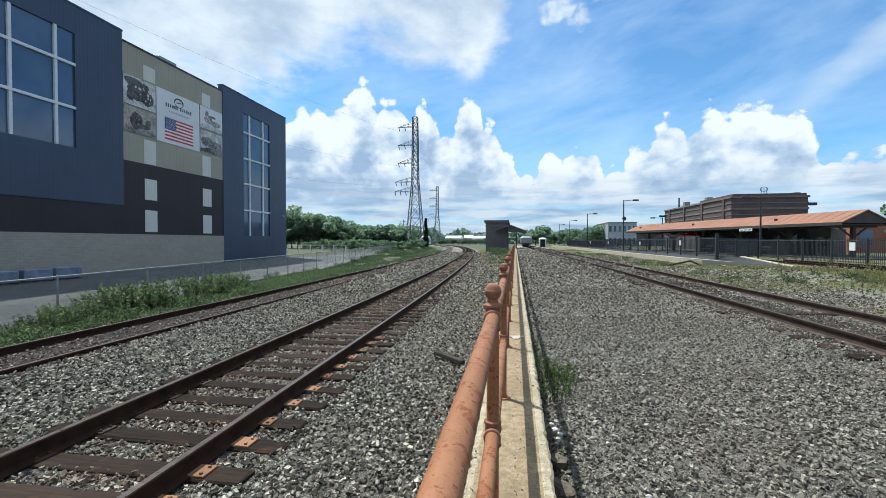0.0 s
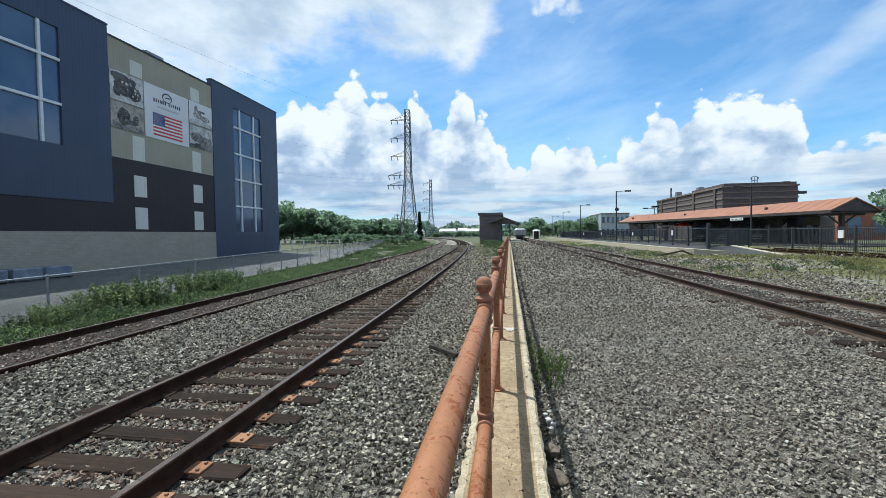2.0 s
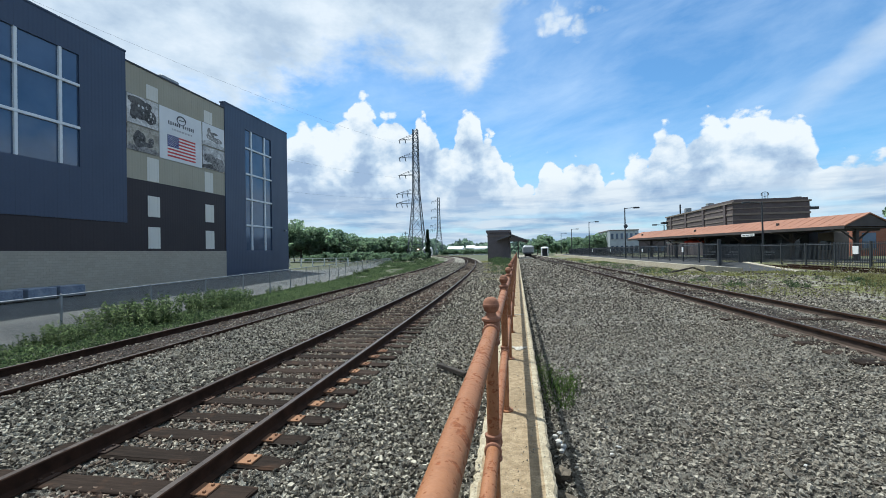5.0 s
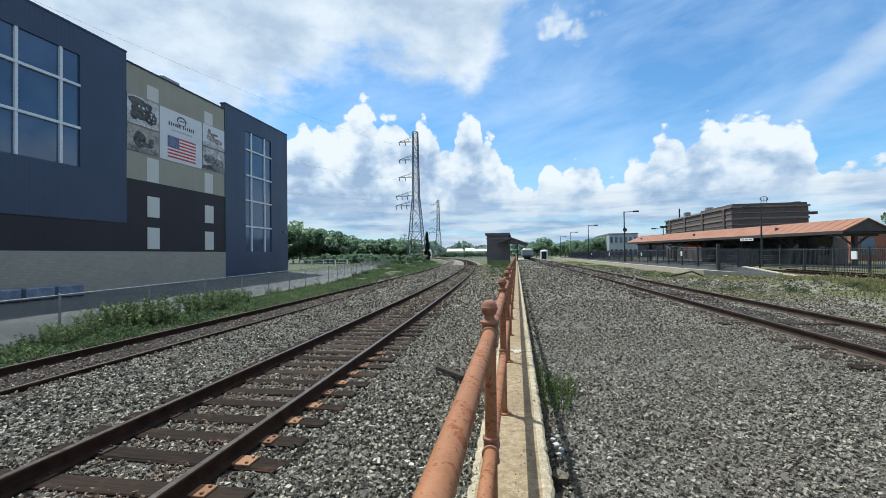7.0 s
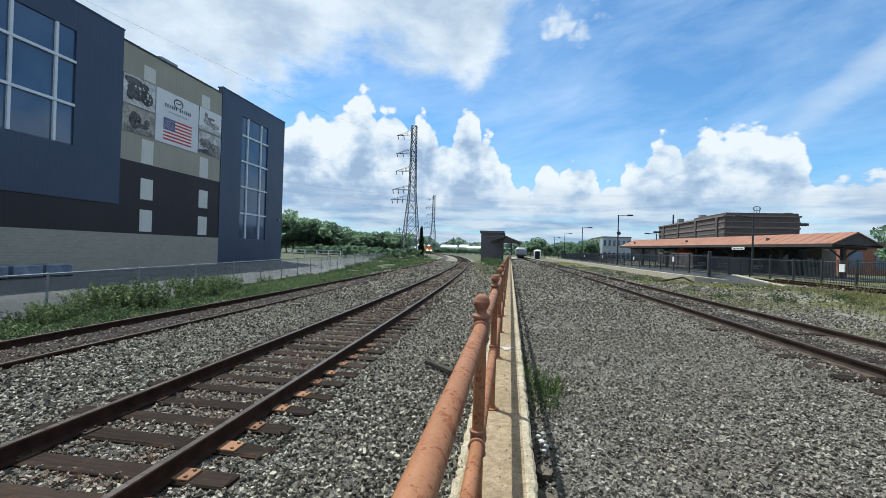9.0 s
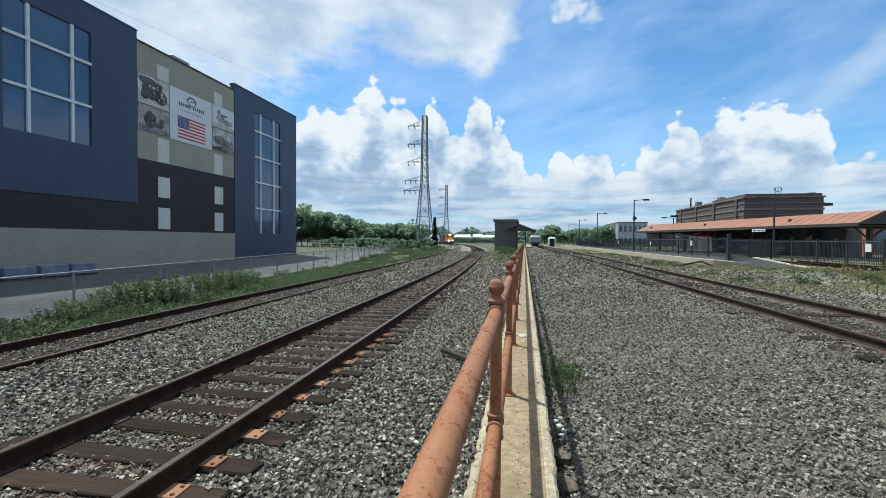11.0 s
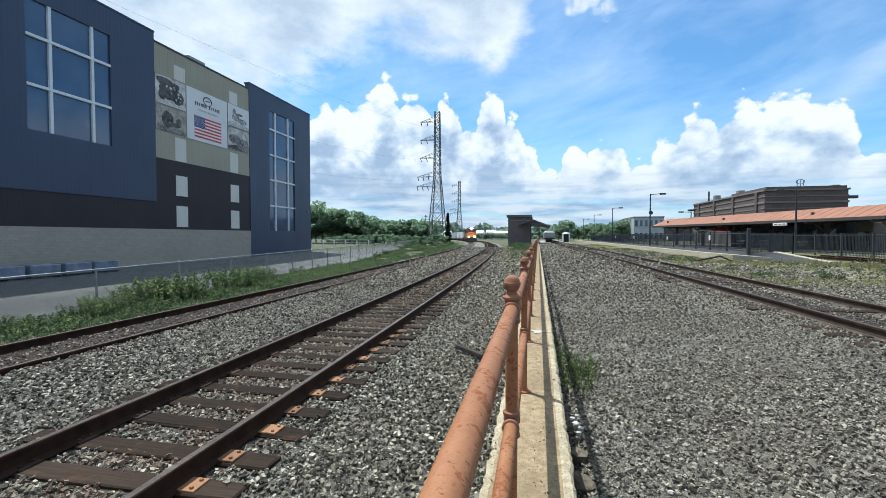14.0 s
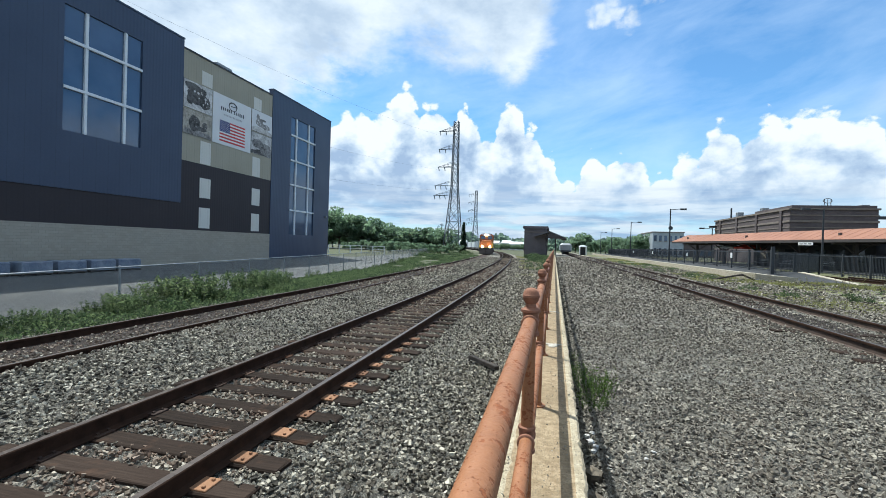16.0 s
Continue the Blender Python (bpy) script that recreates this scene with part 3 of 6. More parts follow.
def quads(name, centres, us, vs, mats, mi=None):
    """Many small separate four-sided leaves, from arrays."""
    n = len(centres)
    co = np.stack([centres - us - vs, centres + us - vs * 0.6, centres + us * 0.9 + vs, centres - us * 0.7 + vs * 0.9], 1).reshape(-1, 3)
    me = bpy.data.meshes.new(name)
    me.vertices.add(4 * n)
    me.vertices.foreach_set("co", co.astype(np.float32).ravel())
    me.loops.add(4 * n)
    me.loops.foreach_set("vertex_index", np.arange(4 * n, dtype=np.int32))
    me.polygons.add(n)
    me.polygons.foreach_set("loop_start", np.arange(0, 4 * n, 4, dtype=np.int32))
    for mt in mats:
        me.materials.append(mt)
    if mi is not None:
        me.polygons.foreach_set("material_index", mi.astype(np.int32))
    me.update(calc_edges=True)
    me.shade_flat()
    return me


rng = np.random.default_rng(7)


def random_dirs(n, flat=1.0):
    d = rng.normal(size=(n, 3))
    d[:, 2] *= flat
    return d / np.linalg.norm(d, axis=1, keepdims=True)


def leaf_axes(n, size, spread=0.4):
    a = random_dirs(n)
    b = np.cross(a, random_dirs(n))
    b /= np.linalg.norm(b, axis=1, keepdims=True) + 1e-9
    s = size * (1 + spread * rng.uniform(-1, 1, (n, 1)))
    return a * s, b * s * 0.7


# ---- lie of the land ----
def bend(y):
    """Sideways run of the two main tracks, which curve away behind the field."""
    return -0.02 * y - 0.00055 * y * y - 0.0002 * max(0.0, y - 100.0) ** 2 if y > 0 else -0.02 * y


NEAR_C, LEFT_C, GAUGE = -3.38, -7.82, 1.505
RAIL_Z, TIE_Z, LEFT_Z = 0.29, 0.125, 0.235
RIGHT_Z, RIGHT_TIE_Z = 0.81, 0.70


def ramp(v, pts):
    return float(np.interp(v, [p[0] for p in pts], [p[1] for p in pts]))


def lot_z(x, y):
    """The yard dips between the warehouse and the fence."""
    dip = ramp(y, [(15, -0.90), (35, -0.80), (58, -0.35), (85, 0.0)])
    return dip * ramp(x, [(-60, 0.6), (-34, 0.6), (-24, 1.0), (-19, 1.0), (-10, 0.3)])


def ground_z(x, y):
    if x > 0.0:
        z = ramp(x, [(0.24, 0.36), (0.32, 0.40), (0.42, 0.485), (0.7, 0.505), (3.5, 0.585), (4.2, 0.655), (6.3, 0.66), (7.2, 0.60), (8.0, 0.60), (14.0, 0.62), (60, 0.6)])
        return z if y < 150 else z * ramp(y, [(150, 1), (260, 0.3)])
    r = x - bend(y)
    z = ramp(r, [(-10.2, 0.03), (-9.4, 0.07), (-8.7, 0.09), (-7.2, 0.09), (-6.98, 0.17), (-6.2, 0.165), (-5.2, 0.095), (-2.0, 0.09), (-1.2, 0.05), (0, 0.05)])
    if r < -10.2:
        f = min(1.0, (-10.2 - r) / 6.0)
        z = 0.03 + (lot_z(x, y) - 0.03) * f if x > -80 else 0.0
    return z


def make_ground():
    xs = sorted({-3000, -1200, -500, -250, -150, -110, -90, -70, *range(-60, -26, 2), *np.arange(-26, -14, 0.5).tolist(), *np.arange(-14, -0.4, 0.25).round(2).tolist(), -0.2, 0.15, 0.24, 0.32, 0.42, 0.7,
                 *np.arange(1, 4, 1.0).tolist(), 3.5, 4.2, 5.0, 5.7, 6.3, 6.8, 7.2, 8.0, 9.0, *range(10, 40, 2), 50, 70, 100, 150, 250, 500, 1200, 3000})
    ys = sorted({-400, -150, -60, -30, -15, -8, -4, *np.arange(-2, 20, 1.0).tolist(), *range(20, 60, 2), *range(60, 160, 5), *range(160, 320, 10), 350, 420, 500, 700, 1000, 1600, 2600, 4000})
    mesh = Mesh()
    verts = [(x, y, ground_z(x, y)) for y in ys for x in xs]
    nx = len(xs)
    faces, mats = [], []
    for j in range(len(ys) - 1):
        for i in range(nx - 1):
            faces.append((j * nx + i, j * nx + i + 1, (j + 1) * nx + i + 1, (j + 1) * nx + i))
            cx, cy = (xs[i] + xs[i + 1]) / 2, (ys[j] + ys[j + 1]) / 2
            r = cx - bend(cy)
            if cx > 0:
                k = 1 if cx < 6.8 or cy < 3 else (2 if cx < 30 and cy < 120 else 4)
                if 4.4 < cx < 6.0 and cy < 60:
                    k = 5
                if cx < 6.8 and cy > 170:
                    k = 4
            else:
                if r > -9.7:
                    k = 5 if -8.6 < r < -7.1 else 0
                    if r > -1.2 and cy > 26:
                        k = 4 if r > 0.3 or cy > 40 else 2
                elif cx > -10.6 - 0.19 * cy and cy > 0 or r > -12:
                    k = 4
                else:
                    k = 3 if -75 < cx and cy < (62 if cx < -30 else 104) else 4
                if cy > 330:
                    k = 4
            mats.append(k)
    mesh.v, mesh.f, mesh.mi = verts, faces, mats
    solid("ground", mesh, [M_BALLAST, M_GRAVEL, M_GRASS, M_LOT, M_FIELD, M_DIRT], "stone ballast and gravel ground with patchy grass and meadow", "ground", kind="structure", smooth=True)


make_ground()

# ---- tracks ----
RAIL_PROFILE = [(-0.07, -0.17), (0.07, -0.17), (0.07, -0.158), (0.012, -0.135), (0.010, -0.045), (0.036, -0.036), (0.036, -0.008), (0.028, 0.0),
                (-0.028, 0.0), (-0.036, -0.008), (-0.036, -0.036), (-0.010, -0.045), (-0.012, -0.135), (-0.07, -0.158)]


def rail_mesh(centre, offset, top, ys):
    mesh = Mesh()
    n = len(RAIL_PROFILE)
    vs, fs, mi = [], [], []
    for y in ys:
        vs += [(centre(y) + offset + a, y, top + b) for a, b in RAIL_PROFILE]
    for k in range(len(ys) - 1):
        for i in range(n):
            j = (i + 1) % n
            fs.append((k * n + i, k * n + j, (k + 1) * n + j, (k + 1) * n + i))
            mi.append(1 if i == 7 else (2 if i in (11, 12, 3, 4, 13, 2) else 0))
    mesh.v, mesh.f, mesh.mi = vs, fs, mi
    return mesh


def tie_mesh(seed):
    r = random.Random(seed)
    m = Mesh()
    c = 0.012
    m.box(-1.30, 1.30, -0.115, 0.115, -0.17, 0.0, c=c)
    m.v = [(x + r.uniform(-0.008, 0.008), y + r.uniform(-0.008, 0.008), z + r.uniform(-0.006, 0.004)) for x, y, z in m.v]
    return m.data("tie", M_TIE)


def plate_mesh(mat):
    m = Mesh()
    m.box(-0.17, 0.17, -0.09, 0.09, 0.0, 0.016, c=0.004)
    for sx in (-0.125, 0.125):
        for sy in (-0.055, 0.05):
            m.box(sx - 0.012, sx + 0.012, sy - 0.012, sy + 0.012, 0.012, 0.034, c=0.004)
    return m.data("tie_plate", mat)


TIES = [tie_mesh(k) for k in range(6)]
PLATE, PLATE_DARK = plate_mesh(M_PLATE), plate_mesh(M_PLATE_DARK)


def make_track(label, centre, top, tie_top, y0, y1, near, head, web, sink=0.0, step=0.502, y_first=0.0, plates=True):
    t = thing("railway_track", label, "railway track", group="railway tracks")
    ys = [y0] + [y for y in np.arange(math.ceil(y0 / 4) * 4, y1, 4.0).tolist() if y > y0] + [y1]
    for side in (-1, 1):
        part("rail", rail_mesh(centre, side * GAUGE / 2, top, ys), [M_RAIL_SIDE, head, web], t)
    r = random.Random(3)
    far = Mesh()
    k = 0
    y = y_first
    while y < y1 - 1:
        c = centre(y)
        turn = math.degrees(math.atan2(centre(y - 0.5) - centre(y + 0.5), 1.0)) + r.uniform(-1.2, 1.2)
        z = tie_top - sink * r.uniform(0.3, 1.0)
        m = pose(c + r.uniform(-0.05, 0.05), y + r.uniform(-0.03, 0.03), z, r.uniform(-0.4, 0.4), r.uniform(-0.3, 0.3), turn)
        if y < near:
            tie = part("tie", TIES[k % 6], None, t, m=m)
            for side in (-1, 1) if plates else ():
                part("tie_plate", PLATE if (side > 0 and y < 8.5) or r.random() < 0.12 else PLATE_DARK, None, tie, "rust-orange steel tie plate with spikes" if k == 0 else "", m=pose(side * (GAUGE / 2 + 0.05), 0, 0.0))
        else:
            far.box(-1.3, 1.3, -0.115, 0.115, -0.1, 0.0, m=m)
        k += 1
        y += step
    tagged(part("far_ties", far, M_TIE, t), kind="stuff")
    return t


make_track("main railway track with worn steel rails on dark ties", lambda y: NEAR_C + bend(y), RAIL_Z, TIE_Z, -12, 330, 46, M_RAIL_TOP, M_RAIL_SIDE, y_first=1.17 - 0.502 * 24)
make_track("outer railway track with rusty rails on buried ties", lambda y: LEFT_C + bend(y), LEFT_Z, 0.09, -14, 420, 34, M_RAIL_TOP_OLD, M_RAIL_SIDE, 0.02, y_first=1.3 - 0.502 * 26, plates=False)
make_track("old siding track with dusty brown rails in gravel", lambda y: 5.36 - 0.009 * y, RIGHT_Z, RIGHT_TIE_Z, -10, 170, 30, M_RAIL_TOP_OLD, M_RAIL_SIDE_TAN, 0.06, step=0.56, y_first=2.0 - 0.56 * 20, plates=False)
make_track("station side track with dark rails before the picket fence", lambda y: 18.4 - 0.01 * y, 0.80, 0.63, -6, 34, 5, M_RAIL_TOP_OLD, M_RAIL_SIDE, 0.03, step=0.6, y_first=2.0, plates=False)


# ---- loose stones ----
def stones(name, label, mat, pts, sizes, z_of, flat=1.0):
    """Angular stones as one object; pts: plan places, sizes: half widths."""
    n = len(pts)
    base = np.array([(-1, -1, -1), (1, -1, -1), (1, 1, -1), (-1, 1, -1), (-1, -1, 1), (1, -1, 1), (1, 1, 1), (-1, 1, 1)], float)
    co = base[None] * (1 + rng.uniform(-0.62, 0.28, (n, 8, 3))) * 0.66
    co *= sizes[:, None, None] * np.stack([rng.uniform(0.8, 1.35, n), rng.uniform(0.65, 1.0, n), rng.uniform(0.5, 0.85, n) * flat], 1)[:, None, :]
    a = random_dirs(n)
    b = np.cross(a, random_dirs(n))
    b /= np.linalg.norm(b, axis=1, keepdims=True)
    a[:, 2] *= 0.55
    a /= np.linalg.norm(a, axis=1, keepdims=True)
    b -= a * (a * b).sum(1, keepdims=True)
    b /= np.linalg.norm(b, axis=1, keepdims=True)
    c = np.cross(a, b)
    co = co[:, :, 0:1] * a[:, None] + co[:, :, 1:2] * b[:, None] + co[:, :, 2:3] * c[:, None]
    zs = np.array([z_of(x, y) for x, y in pts]) + sizes * rng.uniform(-0.4, 1.15, n)
    co += np.stack([pts[:, 0], pts[:, 1], zs], 1)[:, None]
    q = np.array([(3, 2, 1, 0), (4, 5, 6, 7), (0, 1, 5, 4), (1, 2, 6, 5), (2, 3, 7, 6), (3, 0, 4, 7)])
    idx = (q[None] + 8 * np.arange(n)[:, None, None]).reshape(-1)
    me = bpy.data.meshes.new(name)
    me.vertices.add(8 * n)
    me.vertices.foreach_set("co", co.astype(np.float32).ravel())
    me.loops.add(24 * n)
    me.loops.foreach_set("vertex_index", idx.astype(np.int32))
    me.polygons.add(6 * n)
    me.polygons.foreach_set("loop_start", np.arange(0, 24 * n, 4, dtype=np.int32))
    me.materials.append(mat)
    me.update(calc_edges=True)
    me.shade_flat()
    return solid(name, me, None, label, "stones", kind="stuff")


def scatter(x0, x1, y0, y1, density, keep):
    n = int((x1 - x0) * (y1 - y0) * density)
    p = np.stack([rng.uniform(x0, x1, n), rng.uniform(y0, y1, n)], 1)
    return p[np.array([keep(x, y) for x, y in p], bool)]


def left_bed(x, y):
    r = x - bend(y)
    if r < -9.5 or x > -0.3:
        return False
    for c in (NEAR_C, LEFT_C):
        if abs(abs(r - c) - GAUGE / 2) < 0.11:
            return False
    if -8.6 < r < -7.1 and rng.random() < 0.75:
        return False
    if abs(r - NEAR_C) < 1.3 and abs((y - 1.17) / 0.502 - round((y - 1.17) / 0.502)) * 0.502 < 0.10:
        return False
    return True


def right_bed(x, y):
    c = 5.36 - 0.009 * y
    if abs(x - c) < GAUGE / 2 and rng.random() < 0.6:
        return False
    return x > 0.27 and abs(abs(x - c) - GAUGE / 2) > 0.09


def make_stones():
    ok, yes = left_bed, right_bed
    p = np.concatenate([scatter(-9.6, -0.3, -5, 1.2, 150, ok), scatter(-9.6, -0.3, 1.2, 7, 720, ok), scatter(-12.5, -0.3, 7, 13, 480, ok), scatter(-12.5, -0.3, 13, 22, 230, ok), scatter(-13, -0.3, 22, 40, 70, ok), scatter(-17, -0.3, 40, 75, 20, ok)])
    far = np.clip(p[:, 1] / 11.0, 1.0, 3.0)
    s = rng.uniform(0.015, 0.033, len(p)) * far
    s[rng.random(len(p)) < 0.04] *= 1.25
    stones("ballast_stones", "loose angular grey ballast stones round the tracks", M_BALLAST_STONE, p, s, ground_z)
    p = np.concatenate([scatter(0.27, 7, -5, 1.9, 110, yes), scatter(0.27, 5.2, 1.9, 5.5, 1500, yes), scatter(0.27, 8, 5.5, 9, 800, yes), scatter(0.27, 9, 9, 14, 330, yes), scatter(0.27, 10, 14, 24, 110, yes), scatter(0.27, 10, 24, 44, 40, yes), scatter(0.27, 7, 44, 80, 14, yes)])
    waste = scatter(8, 20, 8, 30, 24, lambda x, y: x / y < 1.3 and not (x > 10.4 and y > 27) and noise.noise((x * 0.28, y * 0.22, 1.7)) < 0.02)
    p = np.concatenate([p, waste])
    far = np.clip(p[:, 1] / 7.0, 1.0, 4.0)
    s = rng.uniform(0.011, 0.023, len(p)) * far
    big = rng.random(len(p)) < 0.02
    s[big] *= 1.4
    grit = scatter(-0.26, 0.22, 1.5, 12, 150, lambda x, y: abs(x - RAIL_X) > 0.07)
    stones("wall_grit", "small loose grit scattered on the wall top", M_GRAVEL_STONE, grit, rng.uniform(0.003, 0.009, len(grit)), lambda x, y: WALL_TOP + 0.002)
    stones("gravel_stones", "loose dark grey crushed gravel", M_GRAVEL_STONE, p, s, ground_z, 0.75)


# ---- wall and railing ----
WALL_TOP, RAIL_X, BAY, FIRST = 0.68, -0.098, 1.83, 1.95


def make_wall():
    m = Mesh()
    m.box(-0.24, 0.20, -8, 96, -0.2, 0.60)
    wall = solid("retaining_wall", m, M_CONCRETE, "low weathered concrete wall along the gravel strip", "wall", kind="structure")
    joints = [-8.0, -2.6, 0.4, 6.2, 9.5, 12.8] + [12.8 + 3.3 * k for k in range(1, 26)]
    r = random.Random(5)
    for a, b in zip(joints, joints[1:]):
        top = Mesh()
        n = max(6, int((b - a) / 0.05)) if a < 13 else 5
        ys = [a + 0.006 + (b - a - 0.012) * i / n for i in range(n + 1)]
        rows = []
        for y in ys:
            e = r.uniform(-0.008, 0.004) - (0.012 if r.random() < 0.10 else 0.0)
            le = r.uniform(-0.008, 0.006) + (0.02 if r.random() < 0.12 else 0.0)
            rows.append([(-0.275 + le, y, 0.52), (-0.275 + le, y, 0.665), (-0.26 + le, y, WALL_TOP - 0.004), (-0.232 + le * 0.6, y, WALL_TOP), (0.160, y, WALL_TOP + 0.001), (0.166, y, WALL_TOP + 0.004),
                         (0.215 + e, y, WALL_TOP + 0.003), (0.232 + e, y, 0.664), (0.232 + e * 1.5, y, 0.52)])
        vs = [p for row in rows for p in row]
        k = len(rows[0])
        fs, mi = [], []
        for i in range(len(rows) - 1):
            for j in range(k - 1):
                fs.append((i * k + j, i * k + j + 1, (i + 1) * k + j + 1, (i + 1) * k + j))
                mi.append(1 if j >= 4 or j < 3 else 0)
        fs += [tuple(range(k - 1, -1, -1)), tuple(range(len(vs) - k, len(vs)))]
        mi += [0, 0]
        top.v, top.f, top.mi = vs, fs, mi
        part("coping_slab", top, [M_COPING, M_COPING_EDGE], wall)


def make_patches():
    r = random.Random(9)
    for y, w, d in ((6.22, 0.30, 0.16), (9.5, 0.36, 0.05)):
        n = 30
        pts = []
        for i in range(n):
            t, k = 2 * math.pi * i / n, r.uniform(0.55, 1.1) * (0.8 + 0.25 * math.sin(3 * 2 * math.pi * i / n + y))
            pts.append((0.02 + w * 0.5 * math.cos(t) * k, y + d * math.sin(t) * k))
        m = Mesh()
        m.add([(x, v, WALL_TOP - 0.01) for x, v in pts] + [(x, v, WALL_TOP + 0.009) for x, v in pts], [tuple(range(n, 2 * n))] + [(i, (i + 1) % n, n + (i + 1) % n, n + i) for i in range(n)])
        solid("mortar_patch", m, M_PATCH, "pale crumbling mortar patch on the wall top", "mortar", group="mortar patches")


def make_railing():
    rail = thing("pipe_railing", "two-rail pipe railing with ball caps, rust-orange peeling paint", "railing")
    cap = Mesh().lathe([(0.030, -0.075), (0.044, -0.072), (0.044, -0.062), (0.026, -0.052), (0.022, -0.036), (0.030, -0.028), (0.034, -0.020), (0.0365, -0.010), (0.0385, -0.008),
                        (0.0385, 0.002), (0.0365, 0.004), (0.034, 0.016), (0.027, 0.027), (0.016, 0.034), (0.003, 0.037)], 24).data("ball_cap", M_RUST_FIT, True)
    post = Mesh().tube((0, 0, 0.02), (0, 0, 1.05), 0.028, n=20)
    post.lathe([(0.062, 0.0), (0.062, 0.012), (0.036, 0.016), (0.036, 0.03)], 20)
    post = post.data("post", M_PIPE, True)
    tee = Mesh().lathe([(0.034, -0.062), (0.039, -0.058), (0.039, -0.044), (0.034, -0.04), (0.034, 0.04), (0.039, 0.044), (0.039, 0.056), (0.034, 0.06)], 20)
    side = Matrix.Rotation(radians(90), 4, "X")
    tee.lathe([(0.034, -0.062), (0.039, -0.058), (0.039, -0.044), (0.034, -0.04), (0.034, 0.04), (0.039, 0.044), (0.039, 0.058), (0.034, 0.062)], 20, side)
    tee = tee.data("tee_fitting", M_RUST_FIT, True)
    bar = Mesh().tube((0, 0.05, 0), (0, BAY - 0.05, 0), 0.0301, n=24, caps=False).data("rail_pipe", M_PIPE, True)
    for k in range(-4, 46):
        y = FIRST + BAY * k
        p = part("post", post, None, rail, m=pose(RAIL_X, y, WALL_TOP))
        part("ball_cap", cap, None, p, "round rusted ball cap" if k == -2 else "", m=pose(0, 0, 1.834 - WALL_TOP))
        for z in (1.715, 1.185):
            part("tee_fitting", tee, None, p, m=pose(0, 0, z - WALL_TOP))
        if k < 45:
            for z in (1.715, 1.185):
                part("rail_pipe", bar, None, rail, m=pose(RAIL_X, y, z))


M_PATCH = concrete("pale_mortar", (0.34, 0.31, 0.255), (0.54, 0.50, 0.43), (0.33, 0.29, 0.22))
make_wall()
make_patches()
make_railing()

# ---- the storage building ----
FACE = -33.6
HEIGHT = 20.2


def make_building():
    b = thing("warehouse_building", "navy, tan and dark brown panelled warehouse with printed banners", "building")
    x = FACE
    base = -1.2
    core = Mesh().box(x - 40, x - 0.3, -25, 58.4, base, 19.0)
    part("core", core, M_DARK, b)
    part("block_base", Mesh().box(x - 0.35, x + 0.06, -25, 45.0, base, 2.72), M_BLOCK, b, "tan split-face block base")
    part("dark_wall", Mesh().box(x - 0.35, x, -25, 45.0, 2.72, 9.2), M_DARK, b, "dark brown ribbed wall")
    part("tan_wall", Mesh().box(x - 0.35, x - 0.02, 32.1, 45.0, 9.2, 19.45), M_TAN, b, "tan ribbed wall")
    part("parapet_cap", Mesh().box(x - 0.5, x + 0.05, 32.1, 45.0, 19.45, 19.6), M_BLACK, b)

    def navy(y0, y1, z0, win, ox):
        wy0, wy1, wz0, wz1, vb, hb = win
        m = Mesh()
        ring = lambda k: [(k, y0, z0), (k, y1, z0), (k, y1, HEIGHT), (k, y0, HEIGHT), (k, wy0, wz0), (k, wy1, wz0), (k, wy1, wz1), (k, wy0, wz1)]
        fs = []
        for i in range(4):
            j = (i + 1) % 4
            fs += [(i, j, 4 + j, 4 + i), (8 + j, 8 + i, 12 + i, 12 + j), (j, i, 8 + i, 8 + j), (4 + i, 4 + j, 12 + j, 12 + i)]
        m.add(ring(x + ox) + ring(x - 0.5), fs)
        w = part("navy_bay", m, M_NAVY, b, "navy ribbed wall bay")
        part("bay_cap", Mesh().box(x - 0.6, x + ox + 0.05, y0 - 0.04, y1 + 0.04, HEIGHT, HEIGHT + 0.14), M_NAVY, b)
        edges_y = [wy0] + vb + [wy1]
        edges_z = [wz0] + hb + [wz1]
        for a, c in zip(edges_y, edges_y[1:]):
            for d, e in zip(edges_z, edges_z[1:]):
                part("pane", Mesh().box(x + ox - 0.16, x + ox - 0.13, a, c, d, e), M_GLASS, w)
        for v in vb:
            part("mullion", Mesh().box(x + ox - 0.13, x + ox + 0.03, v - 0.10, v + 0.10, wz0, wz1), M_FRAME, w)
        for h in hb:
            part("transom", Mesh().box(x + ox - 0.12, x + ox + 0.06, wy0, wy1, h - 0.10, h + 0.10), M_FRAME, w)

    navy(16.0, 32.1, 5.2, (22.2, 28.05, 9.3, 18.1, [23.7, 26.63], [12.34, 15.67]), 0.08)
    navy(45.0, 58.8, base, (48.8, 54.55, 2.8, 18.1, [50.08, 53.0], [5.98, 9.3, 12.5, 15.75]), 0.06)
    part("end_wall", Mesh().box(x - 40, x - 0.5, 58.4, 58.8, base, HEIGHT), M_NAVY, b)
    for y0, y1 in ((34.3, 35.6), (41.7, 43.0)):
        part("wall_panel", Mesh().box(x - 0.03, x + 0.0, y0, y1, 9.25, 11.45), M_LIGHT, b, "pale grey wall panel")
        part("wall_panel", Mesh().box(x - 0.03, x + 0.0, y0, y1, 16.9, 18.25), M_LIGHT, b)
        for z0, z1 in ((5.92, 7.85), (2.95, 4.96)):
            part("wall_panel", Mesh().box(x - 0.01, x + 0.03, y0, y1 + 0.05, z0, z1), M_LIGHT, b)
    part("roof_unit", Mesh().box(-38, -36, 38.6, 41.0, 19.0, 21.2, c=0.1), M_GALV, b, "grey metal roof unit")
